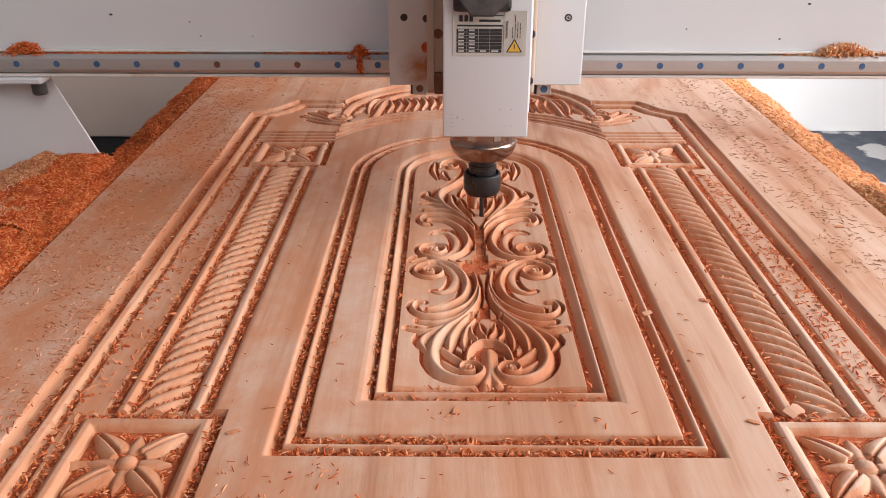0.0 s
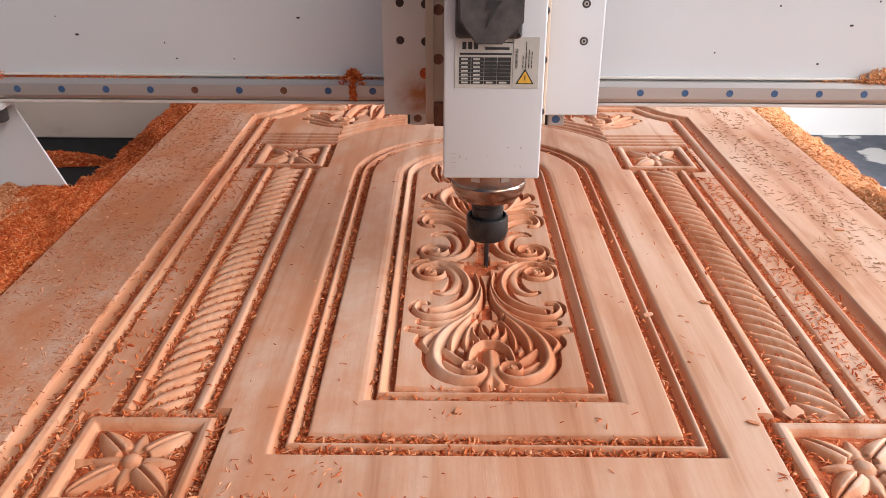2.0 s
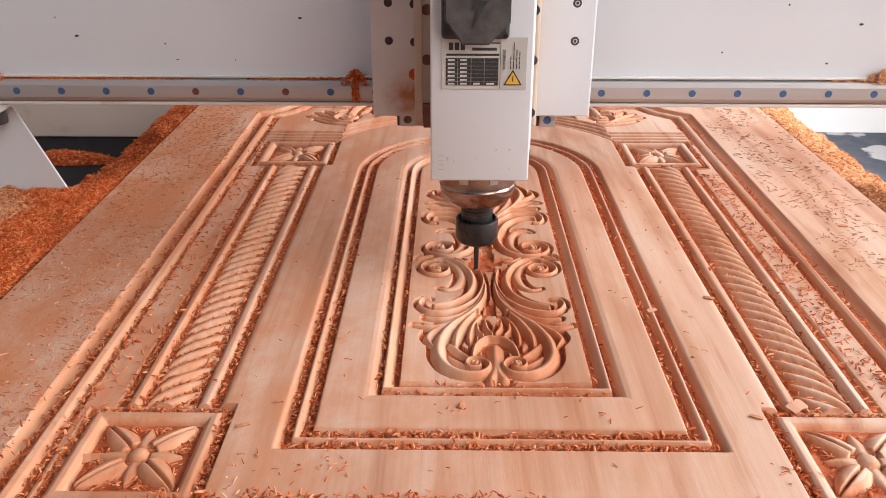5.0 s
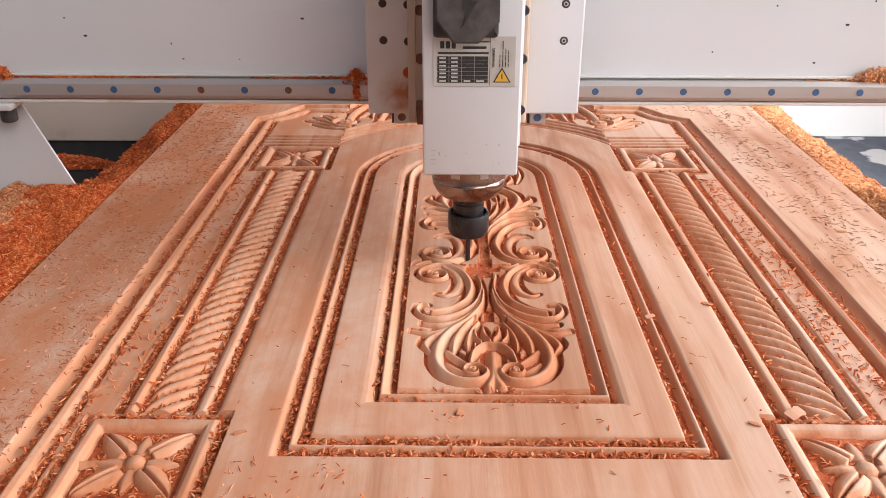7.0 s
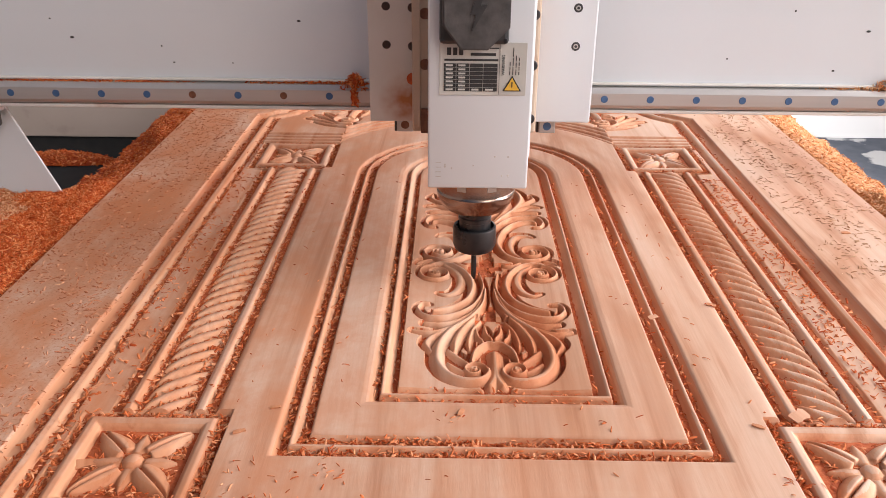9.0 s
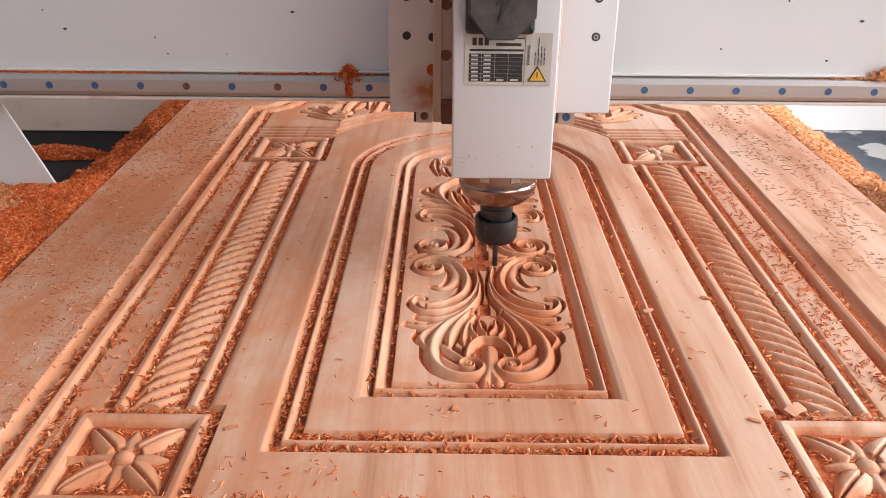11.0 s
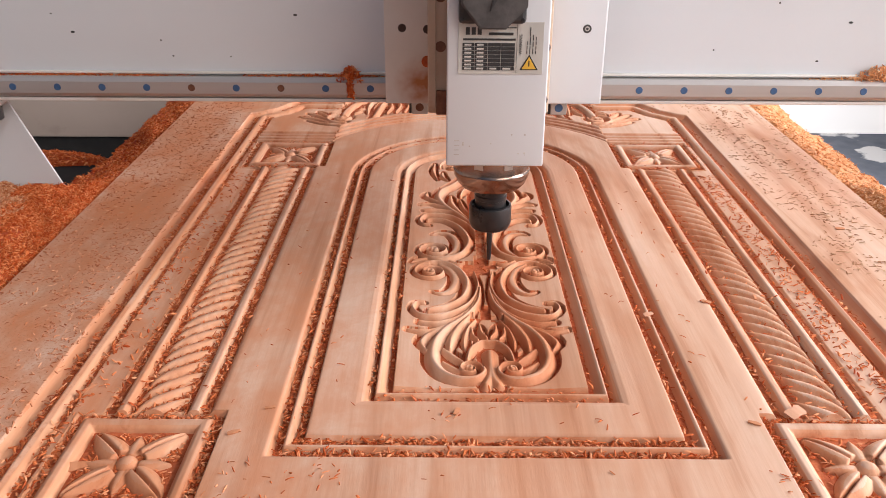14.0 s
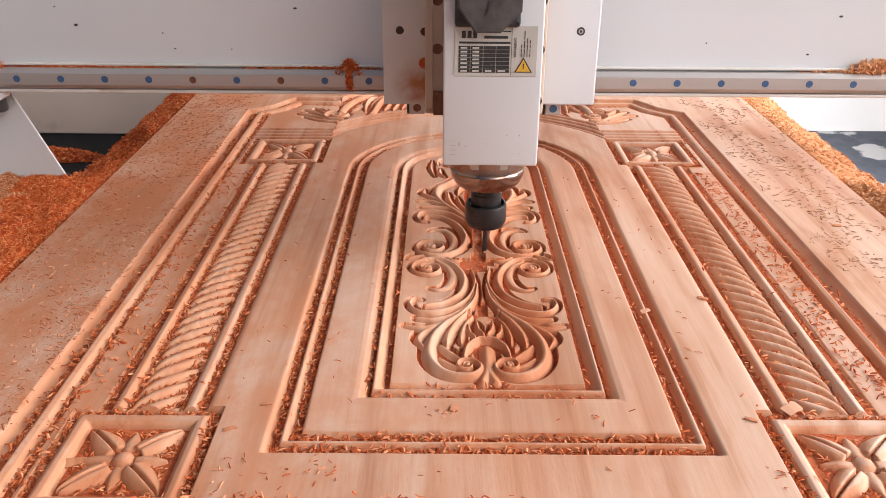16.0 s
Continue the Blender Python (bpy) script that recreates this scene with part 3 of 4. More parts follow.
        # steps left by the tool on the middle line
        for x0, x1, y0, y1, z in ((-0.004, 0.006, 0.196, 0.226, -0.0135), (-0.016, -0.004, 0.194, 0.206, -0.0090), (0.006, 0.020, 0.192, 0.204, -0.0088), (-0.008, 0.010, 0.300, 0.352, -0.0100), (-0.022, -0.006, 0.306, 0.336, -0.0125), (-0.004, 0.008, 0.352, 0.440, -0.0085), (0.008, 0.018, 0.316, 0.336, -0.0110)):
            C = np.where((X > x0) & (X < x1) & (Y > y0) & (Y < y1), z, C)
        Z = np.where(sp > 0.0315, C, Z)
    return Z * CUT


def patch(name, x0, x1, y0, y1, dx, dy, parent, label="", skirt=0.019):
    nx, ny = max(2, round((x1 - x0) / dx) + 1), max(2, round((y1 - y0) / dy) + 1)
    xs, ys = np.linspace(x0, x1, nx), np.linspace(y0, y1, ny)
    z = height(xs, ys)
    X, Y = np.meshgrid(xs, ys)
    co = np.stack([X, Y, z], 2).reshape(-1, 3)
    idx = np.arange(nx * ny).reshape(ny, nx)
    quads = np.stack([idx[:-1, :-1], idx[:-1, 1:], idx[1:, 1:], idx[1:, :-1]], 2).reshape(-1, 4)
    rim = np.concatenate([idx[0, :], idx[1:, -1], idx[-1, -2::-1], idx[-2:0:-1, 0]])
    high = co[rim].copy()
    low = high.copy()
    low[:, 2] = -skirt
    k = np.arange(len(rim))
    n1, n2 = nx * ny + k, nx * ny + len(rim) + k
    side = np.stack([n1, n2, np.roll(n2, -1), np.roll(n1, -1)], 1)
    co = np.concatenate([co, high, low])
    quads = np.concatenate([quads, side])
    me = bpy.data.meshes.new(name)
    me.vertices.add(len(co))
    me.vertices.foreach_set("co", co.ravel())
    me.loops.add(quads.size)
    me.loops.foreach_set("vertex_index", quads.ravel().astype(np.int32))
    me.polygons.add(len(quads))
    me.polygons.foreach_set("loop_start", np.arange(0, quads.size, 4, dtype=np.int32))
    me.polygons.foreach_set("use_smooth", np.concatenate([np.ones(len(quads) - len(side), bool), np.zeros(len(side), bool)]))
    me.update(calc_edges=True)
    me.materials.append(WOOD)
    me.materials.append(SHADED_CUTWOOD)
    me.materials.append(DUST_SHADE)
    depth = (z[:-1, :-1] + z[:-1, 1:] + z[1:, 1:] + z[1:, :-1]).ravel() / 4
    # fine red dust along the floors of the cuts, coloured for their shade too
    XM, YM = np.meshgrid((xs[1:] + xs[:-1]) / 2, (ys[1:] + ys[:-1]) / 2)
    drift = np.sin(XM * 410 + 3 * np.sin(YM * 97)) * np.sin(YM * 233 + 2 * np.sin(XM * 171)) + 0.15 * np.random.default_rng(5).standard_normal(XM.shape)
    slow = np.sin(XM * 150 + 2 * np.sin(YM * 61)) * np.sin(YM * 83 + 2 * np.sin(XM * 71))
    dusty = depth < -0.0096 + 0.0009 * drift.ravel()
    # cut slopes and depths take a redder wood that carries their shade; flats stay planed
    gy, gx = np.gradient(z, ys, xs)
    steep = np.hypot(gx, gy)
    steep = (steep[:-1, :-1] + steep[:-1, 1:] + steep[1:, 1:] + steep[1:, :-1]).ravel() / 4
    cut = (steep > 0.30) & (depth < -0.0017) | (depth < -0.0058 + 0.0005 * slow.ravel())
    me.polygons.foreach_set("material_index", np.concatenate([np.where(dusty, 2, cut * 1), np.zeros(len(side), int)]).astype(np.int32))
    ob = new(name, me)
    ob.parent = parent
    return tagged(ob, label)


def ground_z(x, y):
    return float(height(np.array([x, x + 1e-4]), np.array([y, y + 1e-4]))[0, 0])


def build_door():
    door = thing("carved_door_board", "pale reddish wooden door board, half carved, lying flat under the cutter", "carved board")
    XL, XR, Y0, Y1 = -0.538, 0.553, -0.45, 1.62
    part("board_body", box(XL, XR, Y0, Y1, -0.042, -0.0185, 0.001), WOOD, door, "thick edge of the wooden board")
    patch("margin", XL, -0.412, Y0, Y1, 0.007, 0.02, door, "plain margin strewn with fine shavings")
    patch("margin", 0.412, XR, Y0, Y1, 0.007, 0.02, door, "plain margin strewn with fine shavings")
    patch("bottom_rail", -0.412, 0.412, Y0, -0.112, 0.004, 0.02, door)
    patch("top_offcut", -0.412, 0.412, 1.236, Y1, 0.02, 0.02, door)
    patch("frame_moulding", -0.228, 0.228, -0.112, 0.034, 0.0014, 0.0012, door, "carved double-grooved frame moulding")
    for a, b in ((-0.228, -0.1235), (0.1235, 0.228)):
        patch("frame_moulding", a, b, 0.034, 0.766, 0.0012, 0.0020, door, "carved double-grooved frame moulding")
    patch("scroll_panel", -0.1235, 0.1235, 0.034, 0.766, 0.0007, 0.0009, door, "arched panel carved with leafy scrolls")
    for a, b in ((-0.412, -0.228), (0.228, 0.412)):
        patch("rosette_block", a, b, -0.112, 0.0275, 0.0010, 0.0010, door, "square block with a carved four-petal flower")
        patch("rope_pilaster", a, b, 0.0275, 0.663, 0.0011, 0.0016, door, "pilaster carved as a twisted rope")
        patch("rosette_block", a, b, 0.663, 0.795, 0.0013, 0.0014, door, "square block with a carved four-petal flower")
        patch("crest_shoulder", a, b, 0.795, 1.236, 0.0016, 0.0020, door)
    patch("crest", -0.228, 0.228, 0.766, 1.236, 0.0018, 0.0020, door, "arched crest carved with scrolls and mouldings")
    return door


build_door()


# ---- shavings ----
def chips_mesh(name, spots, material, label, category="shavings", size=(0.004, 0.010), wide=(0.0008, 0.0022), curl=1.0, flat=0.35, kind="stuff", rng=None):
    """Curled slivers of wood at (x, y, z) spots, joined."""
    rng = rng or np.random.default_rng(5)
    co, fa = [], []
    for x, y, z in spots:
        L, W = rng.uniform(*size), rng.uniform(*wide)
        bend, th = rng.uniform(0.2, 1.0) * curl * L * 0.35, 0.0003 + 0.15 * W
        m = Euler((rng.normal(0, flat), rng.normal(0, flat), rng.uniform(0, 6.28))).to_matrix()
        n0 = len(co)
        for i, u in enumerate((-0.5, -0.17, 0.17, 0.5)):
            zz = bend * (0.25 - u * u) * 2
            wv = W * (1 if i in (1, 2) else 0.55)
            for sx, sz in ((-0.5, 0), (0.5, 0), (0, th)):
                v = m @ Vector((u * L, sx * wv, zz + sz))
                co.append((x + v.x, y + v.y, z + 0.0005 + v.z))
        for i in range(3):
            a = n0 + 3 * i
            fa += [(a, a + 1, a + 4, a + 3), (a + 1, a + 2, a + 5, a + 4), (a + 2, a, a + 3, a + 5)]
        fa += [(n0, n0 + 2, n0 + 1), (n0 + 9, n0 + 10, n0 + 11)]
    me = bpy.data.meshes.new(name)
    me.from_pydata(co, [], fa)
    me.materials.append(material)
    return tagged(new(name, me), label, category, kind=kind)


def scatter_shavings():
    rng = np.random.default_rng(11)
    groove, loose, dull = [], [], []

    def along(x0, y0, x1, y1, per_m, wob=0.0035, z=-0.0085, keep=1.0):
        n = int(math.hypot(x1 - x0, y1 - y0) * per_m * 4.4)
        dens = [noise.noise((x0 * 7 + k * 0.05, y0 * 3, x1)) for k in range(n + 1)]
        for k in range(n):
            if dens[k] < -0.15 and rng.random() > keep * 0.4:
                continue
            t = (k + rng.random()) / n
            groove.append((x0 + (x1 - x0) * t + rng.normal(0, wob), y0 + (y1 - y0) * t + rng.normal(0, wob), z + abs(rng.normal(0, 0.0028))))

    for sg in (-1, 1):
        d = 0.85 if sg < 0 else 0.22
        for ax, dens in ((0.394, 420), (0.372, 420), (0.337, 380), (0.3195, 330), (0.2715, 360), (0.2535, 430)):
            along(sg * ax, 0.03 if ax < 0.35 else -0.10, sg * ax, 0.65 if ax < 0.35 else 0.95, dens * d)
        for ax, dens in ((0.1800, 360), (0.1645, 360)):
            along(sg * ax, -0.03, sg * ax, 0.64, dens * d, 0.0025)
        along(sg * 0.109, 0.05, sg * 0.109, 0.62, 190 * d, 0.0018)
        along(sg * 0.0925, 0.07, sg * 0.0925, 0.62, 90 * d, 0.0012)
        for k in range(60):
            a0, a1 = math.radians(90 - sg * 1.5 * k), math.radians(90 - sg * 1.5 * (k + 1))
            for rr in (0.1800, 0.1645):
                along(rr * math.cos(a0), 0.64 + rr * math.sin(a0), rr * math.cos(a1), 0.64 + rr * math.sin(a1), 260, 0.002)
        for cy in (-0.039, 0.7305):
            for q in (-1, 1):
                along(sg * (0.299 + q * 0.0603), cy - 0.06, sg * (0.299 + q * 0.0603), cy + 0.06, 520)
                along(sg * 0.24, cy + q * 0.0603, sg * 0.358, cy + q * 0.0603, 420)
            for k in range((620 if sg < 0 else 260) if cy < 0 else (900 if sg < 0 else 420)):
                x, y = sg * (0.299 + rng.uniform(-0.038, 0.038)), cy + rng.uniform(-0.038, 0.038)
                zz = ground_z(x, y)
                if zz < -0.0068:
                    groove.append((x, y, max(zz, -0.0076) + abs(rng.normal(0, 0.001))))
        for k in range(800 if sg < 0 else 200):
            u, y = rng.uniform(-0.9, 0.9), rng.uniform(0.03, 0.64)
            y -= (((y + 0.017 * math.asin(u)) / 0.0205) % 1 - 0.02) * 0.0205
            groove.append((sg * (0.295 + 0.0235 * u), y, -0.0062 + rng.random() * 0.002))
        for k in range(420 if sg > 0 else 160):
            x, y = sg * rng.uniform(0.345, 0.37), rng.uniform(0.05, 0.64)
            groove.append((x, y, -0.004))
    for y, n in ((-0.0255, 560), (-0.0100, 520), (0.0515, 170), (0.067, 60)):
        w = 0.18 if y < 0 else 0.10
        along(-w, y, w, y, n, 0.0028)
    along(-0.27, -0.096, 0.03, -0.096, 260, 0.003, 0.0005)
    for k in range(260):
        x, y = rng.uniform(-0.075, 0.075), rng.uniform(0.08, 0.6)
        zz = ground_z(x, y)
        if zz < -0.0085:
            groove.append((x, y, max(zz, -0.0098)))
    # crest grooves
    for k in range(1900):
        x, y = rng.uniform(-0.36, 0.36), rng.uniform(0.78, 1.15)
        zz = ground_z(x, y)
        if zz < -0.0078:
            groove.append((x, y, max(zz, -0.0080)))
    for k in range(3200):
        x = rng.uniform(-0.36, 0.36) if k % 3 else rng.uniform(-0.36, -0.15)
        m_ = rng.integers(0, 5)
        ax = abs(x)
        y = 0.791 + 0.0165 * m_ if ax > 0.235 else 0.658 + math.sqrt(max((0.270 + 0.0165 * m_) ** 2 - x * x, 0))
        groove.append((x, y + rng.normal(0, 0.0016), -0.0066))
    for k in range(1500):
        x = rng.uniform(-0.38, 0.38)
        off = rng.choice((0.017, 0.038))
        groove.append((x, float(crest_edge(np.array(abs(x)))) - off * (1.3 if abs(x) < 0.25 else 1.0) + rng.normal(0, 0.002), -0.007))
    chips_mesh("groove_shavings", groove, CHIP_FRESH, "curled orange wood shavings lying in the carved grooves", size=(0.003, 0.0080), wide=(0.0009, 0.0027), curl=0.7, flat=0.36, rng=rng)
    # loose ones on the flat wood
    for k in range(190):
        x, y = rng.uniform(-0.24, 0.24), rng.uniform(-0.2, 0.64)
        if ground_z(x, y) > -0.0005:
            loose.append((x, y, 0))
    for cx, cy, n, sp in ((-0.15, -0.058, 20, 0.016), (-0.215, -0.05, 8, 0.010), (-0.21, -0.075, 12, 0.013), (0.228, -0.058, 14, 0.010), (0.243, 0.228, 7, 0.003), (-0.04, 0.02, 9, 0.008), (-0.003, -0.105, 14, 0.01)):
        for k in range(n):
            x, y = rng.normal(cx, sp), rng.normal(cy, sp * 0.6)
            loose.append((x, y, max(ground_z(x, y), -0.003)))
    chips_mesh("loose_shavings", loose, CHIP_FRESH, "scattered orange wood shavings on the plain wood", size=(0.002, 0.008), wide=(0.0006, 0.0018), flat=0.3, rng=rng)
    for k in range(5600):
        x, y = rng.uniform(-0.535, -0.405), rng.uniform(-0.1, 1.55)
        if noise.noise((x * 9, y * 5, 3)) > -0.35 + rng.random() * 0.5 - 0.3:
            dull.append((x, y, 0))
    grey = []
    for k in range(3000):
        x, y = rng.uniform(0.418, 0.55), rng.uniform(0.1, 1.55)
        if noise.noise((x * 16, y * 10, 8)) > -0.05 + rng.random() * 0.4 - 0.2:
            grey.append((x, y, 0))
    chips_mesh("margin_shavings", grey, CHIP_GREY, "greyish shavings strewn over the board's margin", size=(0.0014, 0.0080), wide=(0.0006, 0.0022), flat=0.15, curl=0.5, rng=rng)
    for k in range(700):
        x, y = rng.uniform(-0.4, 0.4), rng.uniform(1.0, 1.55)
        if y > float(crest_edge(np.array(abs(x)))):
            dull.append((x, y, 0))
    chips_mesh("margin_shavings", dull, CHIP_DULL, "fine dull shavings strewn over the board's margin", size=(0.0014, 0.0068), wide=(0.0007, 0.0023), flat=0.22, curl=0.5, rng=rng)


scatter_shavings()


def flake(x, y, z, long, wide, turn, tilt, material, label):
    """One bent splinter of wood with thickness and broken ends."""
    rng = random.Random(int((x + 2) * 1e4 + (y + 2) * 131))
    bm = bmesh.new()
    rows_ = []
    for i in range(6):
        u = i / 5 - 0.5
        w = wide * (0.5 + rng.uniform(-0.12, 0.12)) * (1 - 0.5 * abs(u))
        h = 0.12 * long * (0.25 - u * u)
        rows_.append([bm.verts.new((u * long + rng.uniform(-1, 1) * 0.03 * long, sy * w, h + dz)) for sy, dz in ((-1, 0), (1, 0), (1, 0.0011), (-1, 0.0011))])
    for a, b in zip(rows_, rows_[1:]):
        for k in range(4):
            bm.faces.new((a[k], a[(k + 1) % 4], b[(k + 1) % 4], b[k]))
    bm.faces.new(rows_[0]), bm.faces.new(list(reversed(rows_[-1])))
    bmesh.ops.recalc_face_normals(bm, faces=bm.faces[:])
    ob = part("wood_splinter", bm, material, None)
    ob.matrix_world = pose(x, y, z, tilt, 0, turn)
    return tagged(ob, label, "splinter", "large splinters on the board")


def large_splinters():
    pale, red = "pale broken wood splinter lying on the carving", "reddish curled splinter lying on the board"
    for x, y, z, L, W, turn, tilt, m in (
        (0.266, 0.030, -0.001, 0.020, 0.014, 35, 10, WOOD), (-0.346, -0.045, -0.006, 0.036, 0.008, 20, 14, SHADED_CUTWOOD), (0.243, 0.228, 0.0006, 0.010, 0.005, -20, 8, SHADED_CUTWOOD),
        (-0.371, 0.062, -0.005, 0.024, 0.0035, 62, 6, SHADED_CUTWOOD), (0.174, 0.202, -0.0008, 0.012, 0.006, 30, 12, WOOD), (-0.430, 0.012, 0.0004, 0.010, 0.003, 4, 0, SHADED_CUTWOOD),
        (-0.22, -0.005, 0.0004, 0.011, 0.004, 25, 4, SHADED_CUTWOOD), (-0.032, 0.026, 0.0004, 0.010, 0.004, 70, 8, SHADED_CUTWOOD), (0.224, 0.012, 0.0004, 0.011, 0.0035, -30, 3, SHADED_CUTWOOD),
        (-0.196, 0.030, 0.0004, 0.009, 0.004, 12, 3, SHADED_CUTWOOD), (0.30, 0.24, 0.0, 0.010, 0.004, 80, 10, SHADED_CUTWOOD), (0.475, 0.43, 0.0005, 0.012, 0.005, 0, 5, SHADED_CUTWOOD)):
        flake(x, y, z, L, W, turn, tilt, m, pale if m is WOOD else red)


large_splinters()


def dust_shade_fill():
    """Red dust in the lowest parts of the carving, toned for groove shade too; the wood stands out of it."""
    me_co, fa = [], []
    for x0, x1, y0, y1, lev in ((-0.408, 0.408, -0.10, 0.036, -0.0078), (-0.408, -0.124, 0.036, 0.77, -0.0074), (0.124, 0.408, 0.036, 0.77, -0.0082), (-0.1235, 0.1235, 0.036, 0.77, -0.0100), (-0.405, 0.405, 0.77, 1.2, -0.0082)):
        nx, ny = int((x1 - x0) / 0.004) + 1, int((y1 - y0) / 0.005) + 1
        n0 = len(me_co)
        for j in range(ny + 1):
            for i in range(nx + 1):
                x, y = x0 + (x1 - x0) * i / nx, y0 + (y1 - y0) * j / ny
                z = lev + 0.0015 * noise.noise((x * 30, y * 22, 1)) + 0.0009 * noise.noise((x * 130, y * 130, 5))
                me_co.append((x, y, z if abs(x) < 0.396 else -0.0095))
        for j in range(ny):
            for i in range(nx):
                a = n0 + j * (nx + 1) + i
                fa.append((a, a + 1, a + nx + 2, a + nx + 1))
    me = bpy.data.meshes.new("dust_shade_fill")
    me.from_pydata(me_co, [], fa)
    me.polygons.foreach_set("use_smooth", [True] * len(fa))
    me.materials.append(DUST_SHADE)
    tagged(new("dust_shade_fill", me), "red wood dust and painted shade in the bottoms of the carving", "dust", kind="stuff")


dust_shade_fill()


def heap(name, x_in, sg, y0, y1, widths, top, label, n, seed, chip=None, knee=(0.50, 0.64), rise=0.13, slump=0.0, dense=(0.12, 0.58)):
    """A long bank of shavings beside the board, wide near the front: a lumpy bed under thousands of slivers."""
    rng = np.random.default_rng(seed)
    nx, ny = 44, 190

    def place(u, y):
        w = float(np.interp(y, [p[0] for p in widths], [p[1] for p in widths])) * (1 + 0.25 * noise.noise((y * 7, seed, 0)))
        x = x_in + sg * w * u
        lump = noise.noise((x * 13, y * 9, seed)) * 0.012 + noise.noise((x * 40, y * 36, seed)) * 0.006
        d = w * u
        fall = float(np.interp(y, knee, (-rise, 0.42)))
        over = max(0.0, d - 0.11) * float(np.interp(y, knee, (slump, 0.0)))
        body = top * math.sin(min(1.0, d / 0.03) * math.pi / 2) - fall * d - over - 0.9 * max(0.0, u - 0.82) ** 1.2
        return x, y, -0.036 + 0.030 * min(1, d / 0.006) + body + lump * min(1, d / 0.03 + 0.05)

    bm = bmesh.new()
    g = [[bm.verts.new(place(i / nx, y0 + (y1 - y0) * j / ny)) for i in range(nx + 1)] for j in range(ny + 1)]
    for j in range(ny):
        for i in range(nx):
            f = bm.faces.new((g[j][i], g[j][i + 1], g[j + 1][i + 1], g[j + 1][i]))
            f.smooth = True
    if sg < 0:
        bmesh.ops.reverse_faces(bm, faces=bm.faces[:])
    h = thing(name, label, "shavings heap", kind="stuff")
    part("packed_bed", bm, CHIP_BED if chip is None else LIT_BED, h)
    spots = [place(rng.random() ** 1.4, rng.uniform(*dense) if rng.random() < 0.6 else rng.uniform(y0, y1)) for k in range(n)]
    # dry, paler slivers lie on the outer slope of the wide part
    dry = [p for p in spots if slump and abs(p[0] - x_in) > 0.085 + 0.03 * noise.noise((p[1] * 9, p[0] * 9, 2)) and p[1] < knee[1]]
    fresh = set(spots) - set(dry)
    for some, m in ((sorted(fresh), chip or CHIP), (sorted(dry), CHIP_TAN)):
        if some:
            c = chips_mesh("slivers", some, m, "", "", size=(0.004, 0.011), wide=(0.0010, 0.0026), flat=0.55, rng=rng)
            c.parent = h
    return h


heap("shavings_heap", -0.539, -1, -0.05, 1.60, ((0.3, 0.50), (0.38, 0.42), (0.42, 0.32), (0.46, 0.16), (0.53, 0.12), (0.65, 0.112), (0.85, 0.113), (1.6, 0.11)), 0.008, "deep bank of orange wood shavings along the board's edge", 40000, 3, None, (0.50, 0.64), 0.02, 0.45)
PILE = heap("shavings_pile", -0.572, -1, -0.27, 0.0185, ((-0.27, 0.40), (-0.05, 0.36), (0.0185, 0.30)), 0.012, "pile of orange and tan shavings pushed along by the gantry's side plate", 15000, 12, None, (5.0, 6.0), 0.02, 0.45, (-0.12, 0.0185))
heap("shavings_heap", 0.554, 1, 0.15, 1.60, ((0.3, 0.50), (0.50, 0.32), (0.62, 0.20), (0.8, 0.16), (1.6, 0.15)), 0.006, "bank of orange wood shavings along the board's edge", 20000, 8, CHIP_LIT)


def mound(cx, cy, cz, rx, ry, high, label, n, seed):
    rng = np.random.default_rng(seed)

    def place(a, q):
        x, y = cx + rx * q * math.cos(a), cy + ry * q * math.sin(a)
        return x, y, cz + high * max(0.0, 1 - q * q) + 0.008 * noise.noise((x * 20, y * 20, seed)) * (1 - q)

    bm = bmesh.new()
    rings = [[bm.verts.new(place(2 * math.pi * i / 40, j / 14)) for i in range(40)] for j in range(1, 15)]
    mid = bm.verts.new(place(0, 0))
    for i in range(40):
        bm.faces.new((mid, rings[0][i], rings[0][(i + 1) % 40]))
        for a, b in zip(rings, rings[1:]):
            bm.faces.new((a[i], b[i], b[(i + 1) % 40], a[(i + 1) % 40]))
    h = thing("shavings_heap", label, "shavings heap", kind="stuff")
    part("packed_bed", smooth(bm, 80), CHIP_BED, h)
    c = chips_mesh("slivers", [place(rng.uniform(0, 6.28), math.sqrt(rng.random())) for k in range(n)], CHIP, "", "", size=(0.005, 0.014), wide=(0.0012, 0.0032), flat=0.5, rng=rng)
    c.parent = h


mound(-0.90, 1.115, -0.154, 0.15, 0.032, 0.020, "low mound of orange shavings on the dark side tray", 1500, 21)


